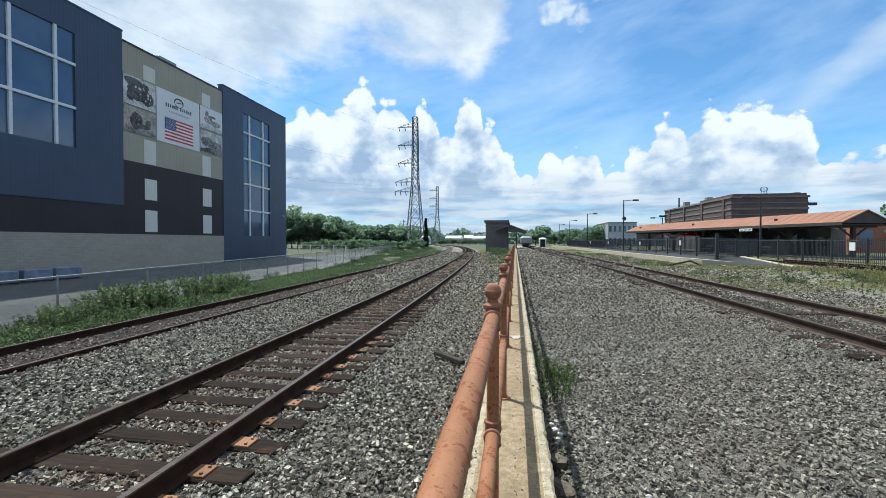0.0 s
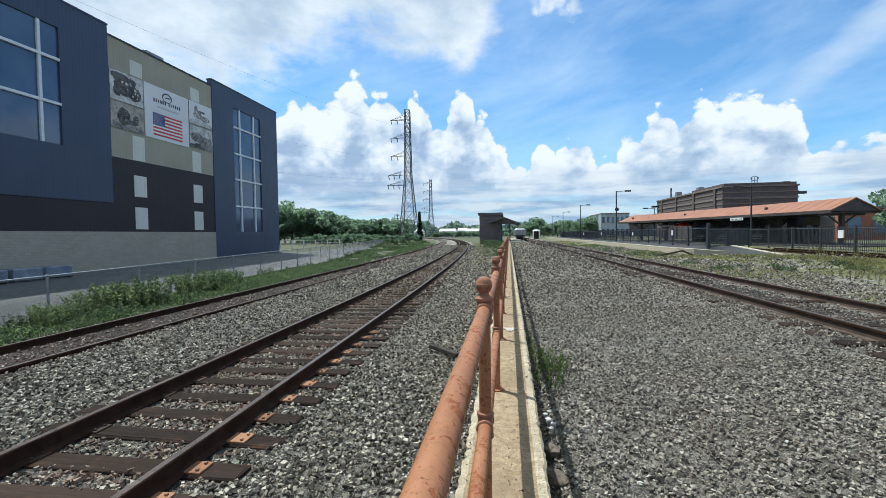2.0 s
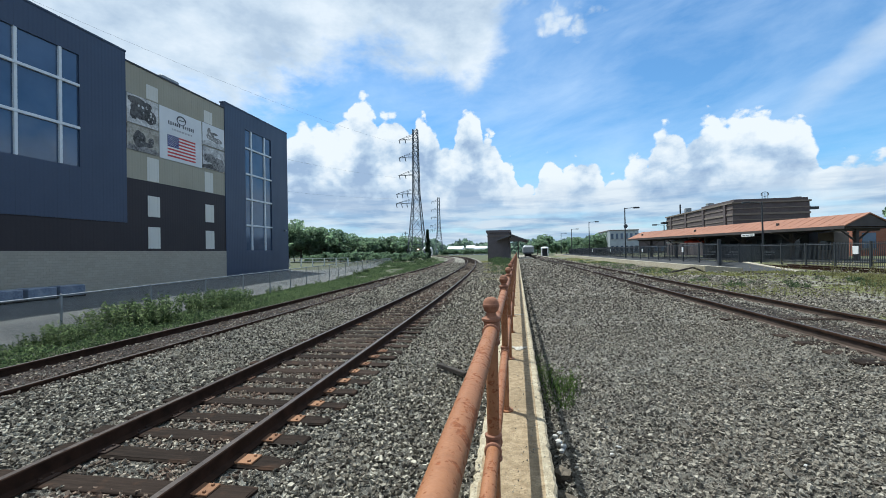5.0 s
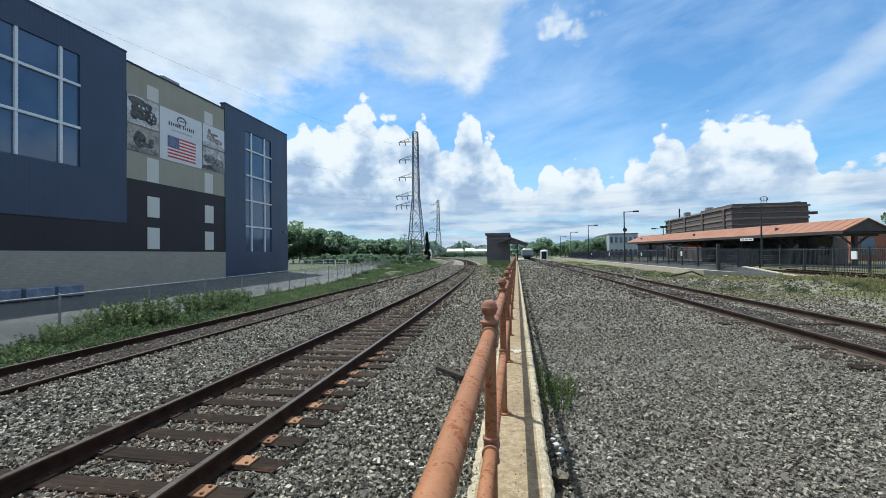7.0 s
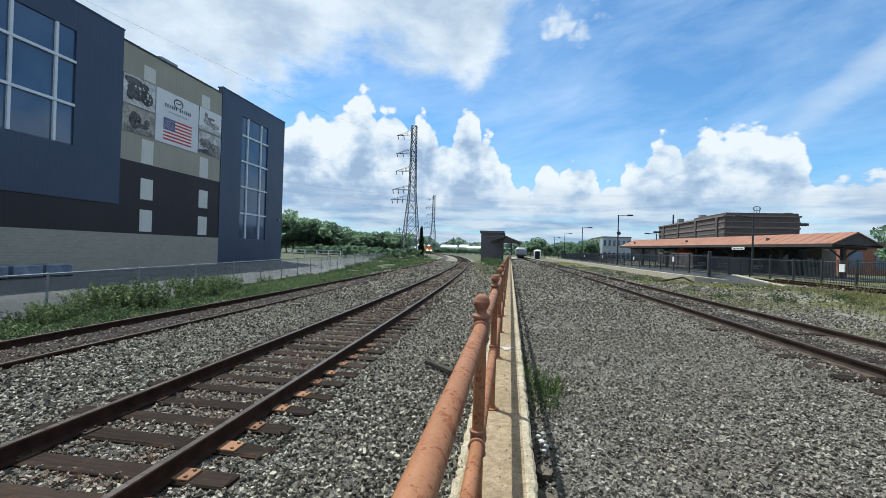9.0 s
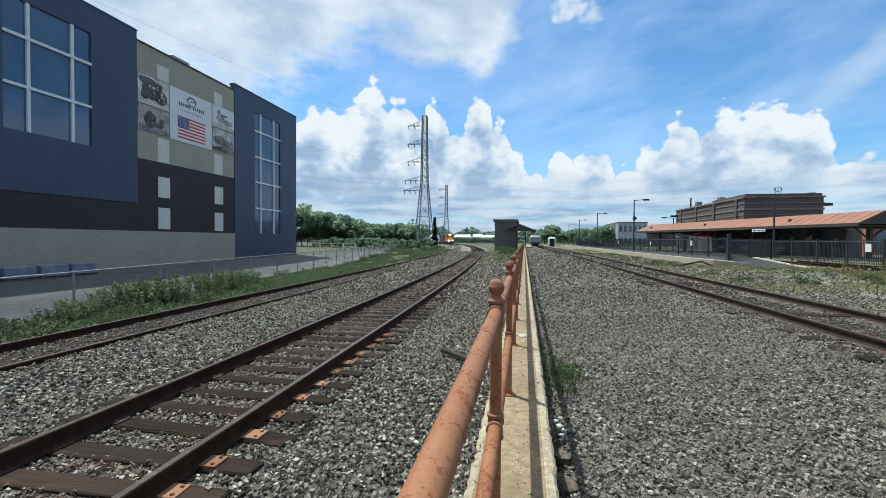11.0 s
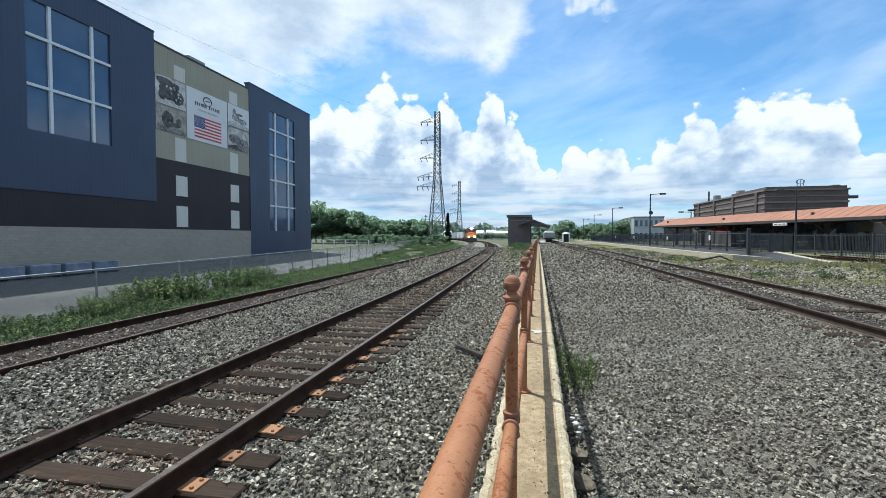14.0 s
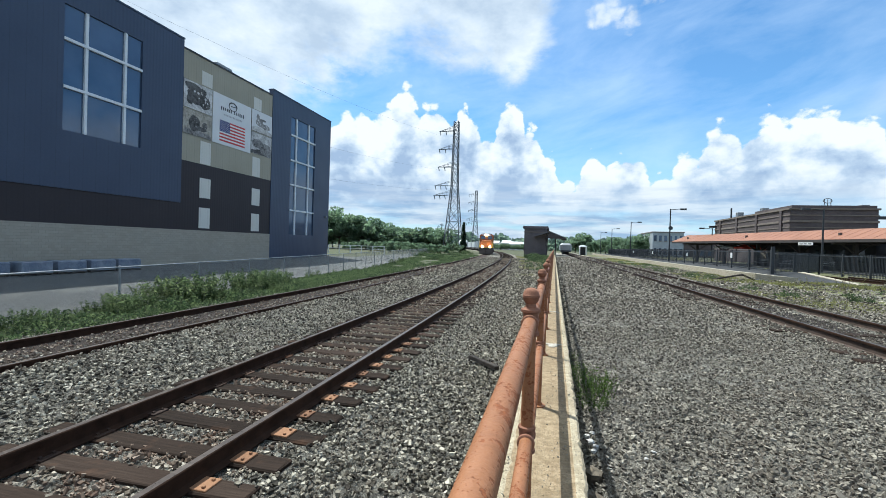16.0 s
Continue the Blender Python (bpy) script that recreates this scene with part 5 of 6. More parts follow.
def make_weeds():
    r = random.Random(21)
    firsts = {}

    def weed(k, x, y, s, label, group, z=None):
        m = pose(x, y, ground_z(x, y) if z is None else z, 0, 0, r.uniform(0, 360)) @ Matrix.Diagonal((s, s, s * r.uniform(0.85, 1.15), 1))
        if (k, group) not in firsts:
            t = firsts[(k, group)] = thing("weed_clump", label, "weeds", None, group)
            part("leaves", WEEDS[k][0], None, t)
            tagged(part("undergrowth", WEEDS[k][1], None, t), kind="stuff")
        else:
            t = copy_thing(firsts[(k, group)], pose(0, 0, 0))
        t.matrix_basis = m

    lab = "leafy green weeds growing between fence and track"
    for i in range(100):
        y = 5.0 + 62 * (i / 100) ** 1.35
        x0, x1 = fence_x(y) - 0.3, LEFT_C + bend(y) - 1.75
        x = r.uniform(x0, x1) if i % 3 else x0 + r.uniform(0, 0.8)
        weed(r.choice((1, 2, 2, 4, 4)), x, y, r.uniform(0.5, 0.95), lab, "trackside weeds")
    for x, y, s in ((-10.9, 10.6, 1.0), (-11.3, 10.2, 0.95), (-10.8, 11.3, 1.0), (-11.5, 11.2, 0.95), (-10.9, 13.4, 0.9), (-11.4, 14.0, 0.95), (-11.2, 14.9, 0.85), (-11.8, 15.8, 0.8), (-10.6, 8.4, 0.6), (-11.0, 8.9, 0.6), (-12.0, 17.0, 0.8)):
        weed(0, x, y, s, "tall bushy green weeds against the chain-link fence", "tall weeds")
    far = []
    for i in range(34):
        y = 60 + i * 1.6
        far.append((1, r.uniform(fence_x(y) - 1, LEFT_C + bend(y) - 2.5), y, r.uniform(0.9, 1.6)))
    weed_bed("far_trackside_weeds", "rough weeds along the fence towards the curve", far, r)
    low = []
    for i in range(190):
        y = 4.0 + 60 * (i / 190) ** 1.3
        low.append((r.choice((2, 2, 4, 4)), LEFT_C + bend(y) - r.uniform(1.15, 2.3), y, r.uniform(0.45, 0.85)))
    weed_bed("low_trackside_weeds", "low dark green weeds crowding the outer track", low, r)
    # along the wall's gravel side
    for x, y, s in ((0.42, 4.45, 0.42), (0.46, 4.75, 0.56), (0.52, 5.0, 0.5), (0.40, 5.2, 0.48), (0.36, 5.6, 0.36), (0.34, 6.0, 0.3), (0.33, 6.6, 0.26)):
        weed(5, x, y, s, "green weeds at the foot of the wall", "wall weeds")
    # verge between main track and railing, farther on
    verge = []
    for i in range(90):
        y = 34 + 54 * (i / 90) ** 0.8
        lo, hi = NEAR_C + bend(y) + 2.2, -0.6
        if lo < hi:
            verge.append((r.choice((1, 2, 4)) if y < 66 else r.choice((0, 1, 1)), r.uniform(lo + (hi - lo) * 0.2, hi), y, r.uniform(0.4, 0.85) + max(0.0, y - 55) * 0.012))
    weed_bed("verge_weeds", "rough green weeds on the verge by the railing", verge, r)
    # waste ground beyond the siding
    for i in range(40):
        y = r.uniform(11, 24)
        x = r.uniform(8.6, 18)
        if x / y < 1.35:
            weed(3, x, y, r.uniform(0.6, 1.35), "thin dry brownish weed stalks in gravel", "dry weeds")
    for i in range(52):
        y = r.uniform(9, 60)
        weed(4, r.uniform(7.0, 9.3) if y > 26 else r.uniform(7.4, 17), y, r.uniform(0.6, 1.3), "low green grass tuft in the gravel", "grass tufts")


make_weeds()


def blades(name, label, x0, x1, y0, y1, density, height, keep, mat):
    """Fine upright grass blades in patches, one object."""
    p = scatter(x0, x1, y0, y1, density, keep)
    n = len(p)
    a = rng.uniform(0, 2 * math.pi, n)
    h = height * rng.uniform(0.4, 1.1, n) * np.clip(p[:, 1] / 14.0, 1.0, 2.0)
    wid = 0.006 * np.clip(p[:, 1] / 9.0, 1.0, 4.0)
    u = np.stack([np.cos(a) * wid, np.sin(a) * wid, 0 * a], 1)
    v = np.stack([rng.normal(size=n) * 0.25 * h, rng.normal(size=n) * 0.25 * h, h / 2], 1)
    z = np.array([ground_z(x, y) for x, y in p])
    pos = np.stack([p[:, 0], p[:, 1], z + h / 2 - 0.01], 1)
    solid(name, quads(name, pos, u, v, [mat]), None, label, "grass", kind="stuff")


def make_grass():
    patch = lambda x, y: noise.noise((x * 0.28, y * 0.22, 1.7)) + 0.5 * noise.noise((x * 1.1, y * 1.1, 4.2))
    siding = lambda x, y: x > 5.36 - 0.009 * y + 1.5 and not (x > 10.4 and y > 27)
    blades("siding_grass", "patchy yellow-green grass in the gravel beyond the siding", 6.8, 19, 8, 34, 230, 0.06, lambda x, y: siding(x, y) and patch(x, y) > -0.05, M_DRYGRASS)
    blades("kerb_grass", "patchy yellow-green grass along the platform kerb", 6.5, 10.5, 30, 80, 50, 0.05, lambda x, y: patch(x, y) > 0.1, M_DRYGRASS)
    strip = lambda x, y: fence_x(y) - 0.6 < x < LEFT_C + bend(y) - 1.2
    blades("trackside_grass", "rough green grass strip between fence and outer track", -26, -8.9, 4.0, 30, 300, 0.13, lambda x, y: strip(x, y) and patch(x, y) > -0.4, M_WEED)
    blades("far_trackside_grass", "rough green grass strip between fence and outer track", -32, -8.9, 30, 90, 70, 0.10, lambda x, y: strip(x, y) and patch(x, y) > 0.02, M_WEED)
    verge = lambda x, y: NEAR_C + bend(y) + 1.9 < x < -0.4
    blades("verge_grass", "rough green grass on the verge by the railing", -8, -0.4, 28, 90, 60, 0.07, lambda x, y: verge(x, y) and patch(x, y) > 0.5 - y / 110, M_DRYGRASS)


make_grass()


# ---- platform and station ----
def make_platform():
    p = thing("platform", "low concrete kerbed platform with dark asphalt surface", "platform", kind="structure")
    kerb = Mesh()
    rim = [(13.0, 27.6), (12.0, 27.75), (11.2, 28.2), (10.75, 29.2), (10.6, 31.0), (10.6, 130.0)]
    ins = [(13.0, 28.0), (12.2, 28.15), (11.55, 28.55), (11.15, 29.4), (11.0, 31.0), (11.0, 130.0)]
    zt = [0.84, 0.90, 0.97, 1.0, 1.0, 1.0]
    k = len(rim)
    kerb.add([(x, y, 0.4) for x, y in rim] + [(x, y, t) for (x, y), t in zip(rim, zt)] + [(x, y, t) for (x, y), t in zip(ins, zt)],
             [f for i in range(k - 1) for f in ((i + 1, i, k + i, k + i + 1), (k + i + 1, k + i, 2 * k + i, 2 * k + i + 1))])
    part("kerb", kerb, M_KERB, p, "pale concrete kerb")
    top = Mesh()
    top.add([(11.1, 27.2, 0.60), (15.5, 27.2, 0.60), (15.5, 33, 0.97), (11.1, 33, 0.97), (15.5, 130, 0.97), (11.1, 130, 0.97), (15.5, 27.2, 0.4), (15.5, 130, 0.4), (15.5, 33, 0.4)],
            [(0, 1, 2, 3), (3, 2, 4, 5), (1, 6, 8, 2), (2, 8, 7, 4)])
    part("asphalt_surface", top, M_ASPHALT, p)
    side = Mesh()
    side.add([(15.5, 27.0, 0.62), (15.85, 27.0, 0.62), (15.85, 33, 1.02), (15.5, 33, 1.02), (15.5, 27.0, 0.4), (15.85, 27.0, 0.4), (15.85, 33, 0.4), (15.5, 33, 0.4)],
             [(0, 1, 2, 3), (4, 5, 1, 0), (5, 6, 2, 1), (7, 4, 0, 3), (6, 7, 3, 2)])
    part("ramp_kerb", side, M_KERB, p)


make_platform()


def picket_fence(name_label, pts, post_h, z_of, pick, corner=False):
    f = thing("picket_fence", name_label, "fence", group="station fences")
    for a, b in zip(pts, pts[1:]):
        a, b = Vector((*a, z_of(*a))), Vector((*b, z_of(*b)))
        part("fence_post", Mesh().box(-0.05, 0.05, -0.05, 0.05, 0, post_h, m=Matrix.Translation(a)), M_BLACK, f)
        for z in (0.2, post_h - 0.15):
            part("fence_rail", Mesh().tube(a + Vector((0, 0, z)), b + Vector((0, 0, z)), 0.025, n=5), M_BLACK, f)
        n = max(2, int((b - a).length / pick))
        m = Mesh()
        for i in range(1, n):
            q = a.lerp(b, i / n)
            m.box(-0.012, 0.012, -0.012, 0.012, 0.1, post_h - 0.02, m=Matrix.Translation(q))
        tagged(part("picket_infill", m, M_BLACK, f), kind="stuff")
    a = Vector((*pts[-1], z_of(*pts[-1])))
    part("fence_post", Mesh().box(-0.05, 0.05, -0.05, 0.05, 0, post_h, m=Matrix.Translation(a)), M_BLACK, f)


def make_fences():
    picket_fence("black metal picket fence along the platform", [(13.3, 31.4 + 3.1 * k) for k in range(28)], 1.45, lambda x, y: 0.95, 0.16)
    solid("corner_post", Mesh().box(13.23, 13.40, 31.2, 31.37, 0.85, 2.58, c=0.02), M_BLACK, "thick black corner post of the platform fence", "post")
    picket_fence("black metal picket fence beyond the side track", [(20.6, 6 + 2.9 * k) for k in range(13)], 1.68, lambda x, y: 0.6, 0.13)
    picket_fence("black metal picket fence behind the platform", [(13.4, 31.4), (16.0, 34.5), (18.4, 37.8), (20.6, 40.8)], 1.6, lambda x, y: 0.7, 0.15)
    for x, y, z, w, h in ((13.28, 37.6, 1.75, 0.28, 0.4), (13.28, 49, 1.7, 0.25, 0.35), (20.58, 30.3, 1.5, 0.45, 0.5), (13.28, 65, 1.7, 0.3, 0.4), (13.28, 80, 1.7, 0.3, 0.4)):
        solid("fence_sign", Mesh().box(x - 0.04, x + 0.012, y - w / 2, y + w / 2, z, z + h), M_WHITE, "small white sign fixed to the picket fence", "sign", group="fence signs")


make_fences()

ANG = math.degrees(math.atan2(0.26, 0.965))
CANOPY = pose(30.1, 42.85, 0.6, 0, 0, ANG)


def make_canopy():
    c = thing("platform_canopy", "long station canopy with orange metal roof on dark timber posts", "canopy", CANOPY @ pose(-1.5, -1.4, 0))
    L, w, e, r = 34.4, 2.4, 3.1, 4.15
    for s in (-1, 1):
        m = Mesh()
        pts = [(0, 0, r), (s * w, 0, e), (s * w, L, e), (0, L, r)]
        m.add([(x, y, z) for x, y, z in pts] + [(x, y, z - 0.1) for x, y, z in pts], [(0, 1, 2, 3), (7, 6, 5, 4), (0, 4, 5, 1), (1, 5, 6, 2), (2, 6, 7, 3)])
        slope = part("roof_slope", m, M_ROOF, c, "faded orange standing-seam metal roof")
        for k in range(0, 34):
            part("roof_seam", Mesh().tube((0, k * 1.0 + 0.5, r + 0.012), (s * w, k * 1.0 + 0.5, e + 0.012), 0.011, n=4), M_ROOF, slope)
        part("fascia", Mesh().box(s * w - 0.05, s * w + 0.05, 0, L, e - 0.28, e - 0.02), M_TIMBER, c)
    part("gable", Mesh().add([(-w, 0.1, e - 0.1), (w, 0.1, e - 0.1), (0, 0.1, r - 0.08), (-w, 0.25, e - 0.1), (w, 0.25, e - 0.1), (0, 0.25, r - 0.08)],
                             [(0, 1, 2), (5, 4, 3), (0, 3, 4, 1), (1, 4, 5, 2), (2, 5, 3, 0)]), M_TIMBER, c)
    part("ceiling", Mesh().box(-w + 0.1, w - 0.1, 0.3, L, e - 0.25, e - 0.15), M_TIMBER, c)
    for k in range(6):
        y = 1.2 + k * 6.1
        post = part("canopy_post", Mesh().box(-0.16, 0.16, y - 0.16, y + 0.16, 0, e - 0.1, c=0.03), M_TIMBER, c)
        for s in (-1, 1):
            part("brace", Mesh().tube((0, y, 1.75), (s * 1.7, y, e - 0.15), 0.075, n=6), M_TIMBER, post)
        part("cross_beam", Mesh().box(-w + 0.2, w - 0.2, y - 0.12, y + 0.12, e - 0.45, e - 0.2), M_TIMBER, post)
        if k % 2:
            part("roof_vent", Mesh().box(-1.5, -1.3, y, y + 0.2, e + 0.3, e + 0.66), M_TIMBER, c)
    part("hanging_sign", Mesh().box(-w - 0.06, -w + 0.0, 9.1, 10.8, e - 0.55, e - 0.27), M_WHITE, c, "white hanging station sign with unreadable lettering")
    for k in range(3):
        part("sign_bar", Mesh().box(-w - 0.075, -w - 0.062, 9.25 + 0.5 * k, 9.62 + 0.5 * k, e - 0.45, e - 0.37), M_INK, c)
    part("platform_slab", Mesh().box(-w - 1.0, w + 3.5, -2.6, L, -0.3, 0.12), M_ASPHALT, c)


make_canopy()


def make_brick_station():
    b = thing("brick_building", "large brown brick building with stone bands and flat parapets", "building")
    x0, x1, y0, y1 = 32.6, 43.0, 72.0, 101.5
    part("wall", Mesh().box(x0, x1, y0, y1, 0.3, 8.9), M_BRICK, b)
    part("upper_wall", Mesh().box(x0 + 0.3, x1, y0 + 0.3, y0 + 12, 8.9, 9.35), M_BRICK, b)
    for z0, z1, o in ((6.9, 7.2, 0.1), (8.7, 8.95, 0.18), (7.85, 8.0, 0.08), (6.1, 6.25, 0.06), (5.2, 5.5, 0.08)):
        part("stone_band", Mesh().box(x0 - o, x1 + o, y0 - o, y1 + o, z0, z1), M_STONEBAND, b)
    for k in range(4):
        y = y0 + 2 + k * 8.0
        part("pier", Mesh().box(x0 - 0.2, x0 + 0.1, y, y + 0.7, 0.3, 8.69), M_BRICK, b)
    part("roof", Mesh().box(x0 + 0.4, x1 - 0.4, y0 + 0.5, y1 - 0.4, 8.8, 8.97), M_ASPHALT, b)
    for x, y, w, h in ((36.0, 78, 0.8, 0.5), (39.5, 77, 1.6, 0.35), (34, 84, 1.0, 0.7), (33.6, 93, 1.0, 0.7), (41.6, 73, 1.0, 0.2)):
        part("roof_unit", Mesh().box(x, x + w, y, y + w, 8.9, 9.35 + h, c=0.05), M_GALV, b)
    part("chimney_pipe", Mesh().tube((33.2, 95, 8.8), (33.2, 95, 11.0), 0.15, n=8), M_BLACK, b)
    dish = Mesh()
    for i in range(12):
        a, c = math.pi * 2 * i / 12, math.pi * 2 * (i + 1) / 12
        dish.tube((38.6 + 0.55 * math.cos(a), 75, 10.3 + 0.35 * math.sin(a)), (38.6 + 0.55 * math.cos(c), 75, 10.3 + 0.35 * math.sin(c)), 0.06, n=4)
    for x in (38.2, 38.6, 39.0):
        dish.tube((x, 75, 8.9), (x, 75, 10.5), 0.05, n=5)
    part("roof_aerial", dish, M_GALV, b)
    part("scupper", Mesh().box(43.0, 44.4, 72.3, 73.0, 7.5, 7.9), M_BLACK, b)
    part("scupper", Mesh().box(31.3, 32.6, 100.6, 101.2, 7.4, 7.8), M_BLACK, b)


make_brick_station()


def make_under_canopy():
    # Near-black room with door and windows, added for the shade under the roof.
    w = thing("waiting_room", "dark boarded room added for the deep shade under the station canopy", "building", CANOPY)
    wall = part("wall", Mesh().box(0.5, 3.3, 6.0, 21.5, 0.124, 2.84), M_NIGHT, w)
    part("roof", Mesh().box(0.38, 3.42, 5.88, 21.62, 2.844, 2.96), M_ASPHALT, w)
    for k in range(7):
        y = 7.0 + 2.05 * k
        if k == 3:
            part("door", Mesh().box(0.44, 0.53, y, y + 1.1, 0.13, 2.25), M_TIMBER, wall)
            continue
        p = part("window", Mesh().box(0.47, 0.53, y, y + 1.25, 1.0, 2.2), M_NIGHT_GLASS, wall)
        part("sill", Mesh().box(0.42, 0.54, y - 0.05, y + 1.3, 0.93, 0.997), M_TIMBER, p)
    k = thing("kiosk", "plain grey kiosk box under the canopy end", "kiosk", CANOPY)
    part("body", Mesh().box(0.6, 2.2, 3.6, 5.2, 0.124, 2.7, c=0.03), M_STONEBAND, k)
    part("hatch", Mesh().box(0.56, 0.62, 3.9, 4.9, 1.0, 1.9), M_NIGHT_GLASS, k)
    bench = thing("platform_bench", "dark metal bench on the platform under the canopy", "bench", CANOPY @ pose(-1.6, 9.0, 0.124), "platform benches")
    for z, x in ((0.44, 0.0), (0.66, 0.22), (0.82, 0.26)):
        part("slat", Mesh().box(x - (0.2 if z < 0.5 else 0.02), x + (0.2 if z < 0.5 else 0.02), -0.9, 0.9, z - 0.03, z + 0.04), M_GALV, bench)
    for y in (-0.75, 0.75):
        part("leg", Mesh().box(-0.2, 0.24, y - 0.03, y + 0.03, 0.0, 0.42), M_BLACK, bench)
    for y in (13.5, 17.5):
        copy_thing(bench, CANOPY @ pose(-1.6, y, 0.124))


# Near-black tones carry the shade below the canopy.
M_NIGHT = plain("canopy_shade_boards", (0.018, 0.020, 0.028), (0.034, 0.036, 0.046), 1.5, 0.7)
M_NIGHT_GLASS = plain("dim_glass", (0.02, 0.026, 0.034), (0.03, 0.038, 0.05), 0.5, 0.1, bump=0.0, spec=0.6)
make_under_canopy()


def street_lamp(x, y, arm, h=6.1, z=0.9):
    t = thing("street_lamp", "dark metal platform lamp post with a single arm", "street lamp", pose(x, y, z), "platform lamps")
    part("pole", Mesh().tube((0, 0, 0), (0, 0, h), 0.09, 0.06, 10), M_BLACK, t)
    part("arm", Mesh().tube((0, 0, h - 0.1), (arm * 1.1, 0, h), 0.035, n=6), M_BLACK, t)
    part("lamp_head", Mesh().box(min(arm * 1.0, arm * 1.65), max(arm * 1.0, arm * 1.65), -0.14, 0.14, h - 0.12, h + 0.06, c=0.03), M_BLACK, t)


street_lamp(12.75, 54, 1)
street_lamp(12.6, 79, 1)
street_lamp(12.6, 104, 1)
street_lamp(12.6, 128, 1)
street_lamp(22.4, 44, -1, 5.6, 0.6)
street_lamp(21.5, 68, -1, 5.0, 0.6)
loudspeaker = thing("loudspeaker", "small black horn loudspeaker bracketed to the lamp post", "loudspeaker", pose(12.75, 53.86, 4.75))
part("horn", Mesh().lathe([(0.08, -0.2), (0.1, 0.0), (0.24, 0.18)], 12, Matrix.Rotation(radians(80), 4, "X")), M_BLACK, loudspeaker)
part("bracket", Mesh().box(-0.03, 0.03, -0.1, 0.14, -0.03, 0.03), M_BLACK, loudspeaker)


def umbrella(x, y, cloth, tint):
    u = thing("patio_umbrella", f"open {tint} patio umbrella beside the platform", "umbrella", pose(x, y, 0.7), "patio umbrellas")
    c = Mesh()
    n = 8
    c.add([(0, 0, 2.9)] + [(1.7 * math.cos(2 * math.pi * i / n), 1.7 * math.sin(2 * math.pi * i / n), 2.25) for i in range(n)] + [(1.7 * math.cos(2 * math.pi * i / n), 1.7 * math.sin(2 * math.pi * i / n), 2.08) for i in range(n)],
          [(0, 1 + i, 1 + (i + 1) % n) for i in range(n)] + [(1 + i, 9 + i, 9 + (i + 1) % n, 1 + (i + 1) % n) for i in range(n)])
    part("canopy", c, cloth, u)
    part("pole", Mesh().tube((0, 0, 0), (0, 0, 2.9), 0.03, n=6), M_GALV, u)


umbrella(24.5, 64, M_UMBRELLA, "red")
umbrella(23.0, 66.5, M_BANNER, "white")


# ---- buildings far off ----
def far_building(label, x0, x1, y0, y1, z1, wall, windows=0, floors=1, cat="building"):
    b = thing("far_building", label, cat)
    part("wall", Mesh().box(x0, x1, y0, y1, 0.0, z1), wall, b)
    part("parapet", Mesh().box(x0 - 0.15, x1 + 0.15, y0 - 0.15, y1 + 0.15, z1, z1 + 0.3), M_STONEBAND, b)
    for f in range(floors):
        for i in range(windows):
            w = (x1 - x0) / windows
            zc = (f + 0.55) * z1 / floors
            p = part("window", Mesh().box(x0 + w * (i + 0.25), x0 + w * (i + 0.75), y0 - 0.06, y0 + 0.1, zc - 0.2 * z1 / floors, zc + 0.22 * z1 / floors), M_GLASS, b)
            part("sill", Mesh().box(x0 + w * (i + 0.2), x0 + w * (i + 0.8), y0 - 0.12, y0 + 0.1, zc - 0.25 * z1 / floors, zc - 0.2 * z1 / floors), M_STONEBAND, p)
    return b


far_building("pale office building with dark windows beyond the station", 30.5, 39.5, 150, 170, 8.2, M_BOXGREY, 6, 2)
far_building("dark brick building beyond the pale office", 39.6, 50, 150, 170, 6.9, M_BRICK, 5, 2)
far_building("low red brick shop building behind the canopy", 42, 60, 62, 70, 4.6, M_REDBRICK, 6, 1)
far_building("small white building behind the picket fence", 35.1, 36.9, 56, 57.5, 3.4, M_BOXWHITE, 2, 1)
def far_shed(x, y, w, h):
    b = thing("industrial_shed", "white industrial shed with a pale pitched roof far beyond the curve", "building", None, "white sheds")
    part("wall", Mesh().box(x, x + w, y, y + 12, 0.0, h * 0.72), M_WHITE, b)
    roof = Mesh()
    e, t = h * 0.72 + 0.01, h
    roof.add([(x - 0.2, y - 0.3, e), (x + w + 0.2, y - 0.3, e), (x + w + 0.2, y + 6, t), (x - 0.2, y + 6, t), (x + w + 0.2, y + 12.3, e), (x - 0.2, y + 12.3, e)],
             [(0, 1, 2, 3), (3, 2, 4, 5), (0, 3, 5), (1, 4, 2), (5, 4, 1, 0)])
    part("roof", roof, M_WHITE, b)
    for k in range(max(1, int(w / 2.6))):
        part("window", Mesh().box(x + 0.7 + 2.6 * k, x + 2.0 + 2.6 * k, y - 0.05, y + 0.05, h * 0.3, h * 0.5), M_GLASS, b)


for x, y, w, h in ((-67, 300, 5, 6.0), (-49, 300, 11, 6.3), (-36.5, 306, 6, 6.8), (-30, 298, 9, 6.0), (-20.5, 304, 5, 6.6), (-15, 300, 4, 5.8)):
    far_shed(x, y, w, h)


# Lighter grey than the canopy timber: haze put into the roof colour.
M_HAZED_ROOF = plain("hazed_grey_roof", (0.09, 0.09, 0.10), (0.14, 0.14, 0.15), 0.8, 0.7)


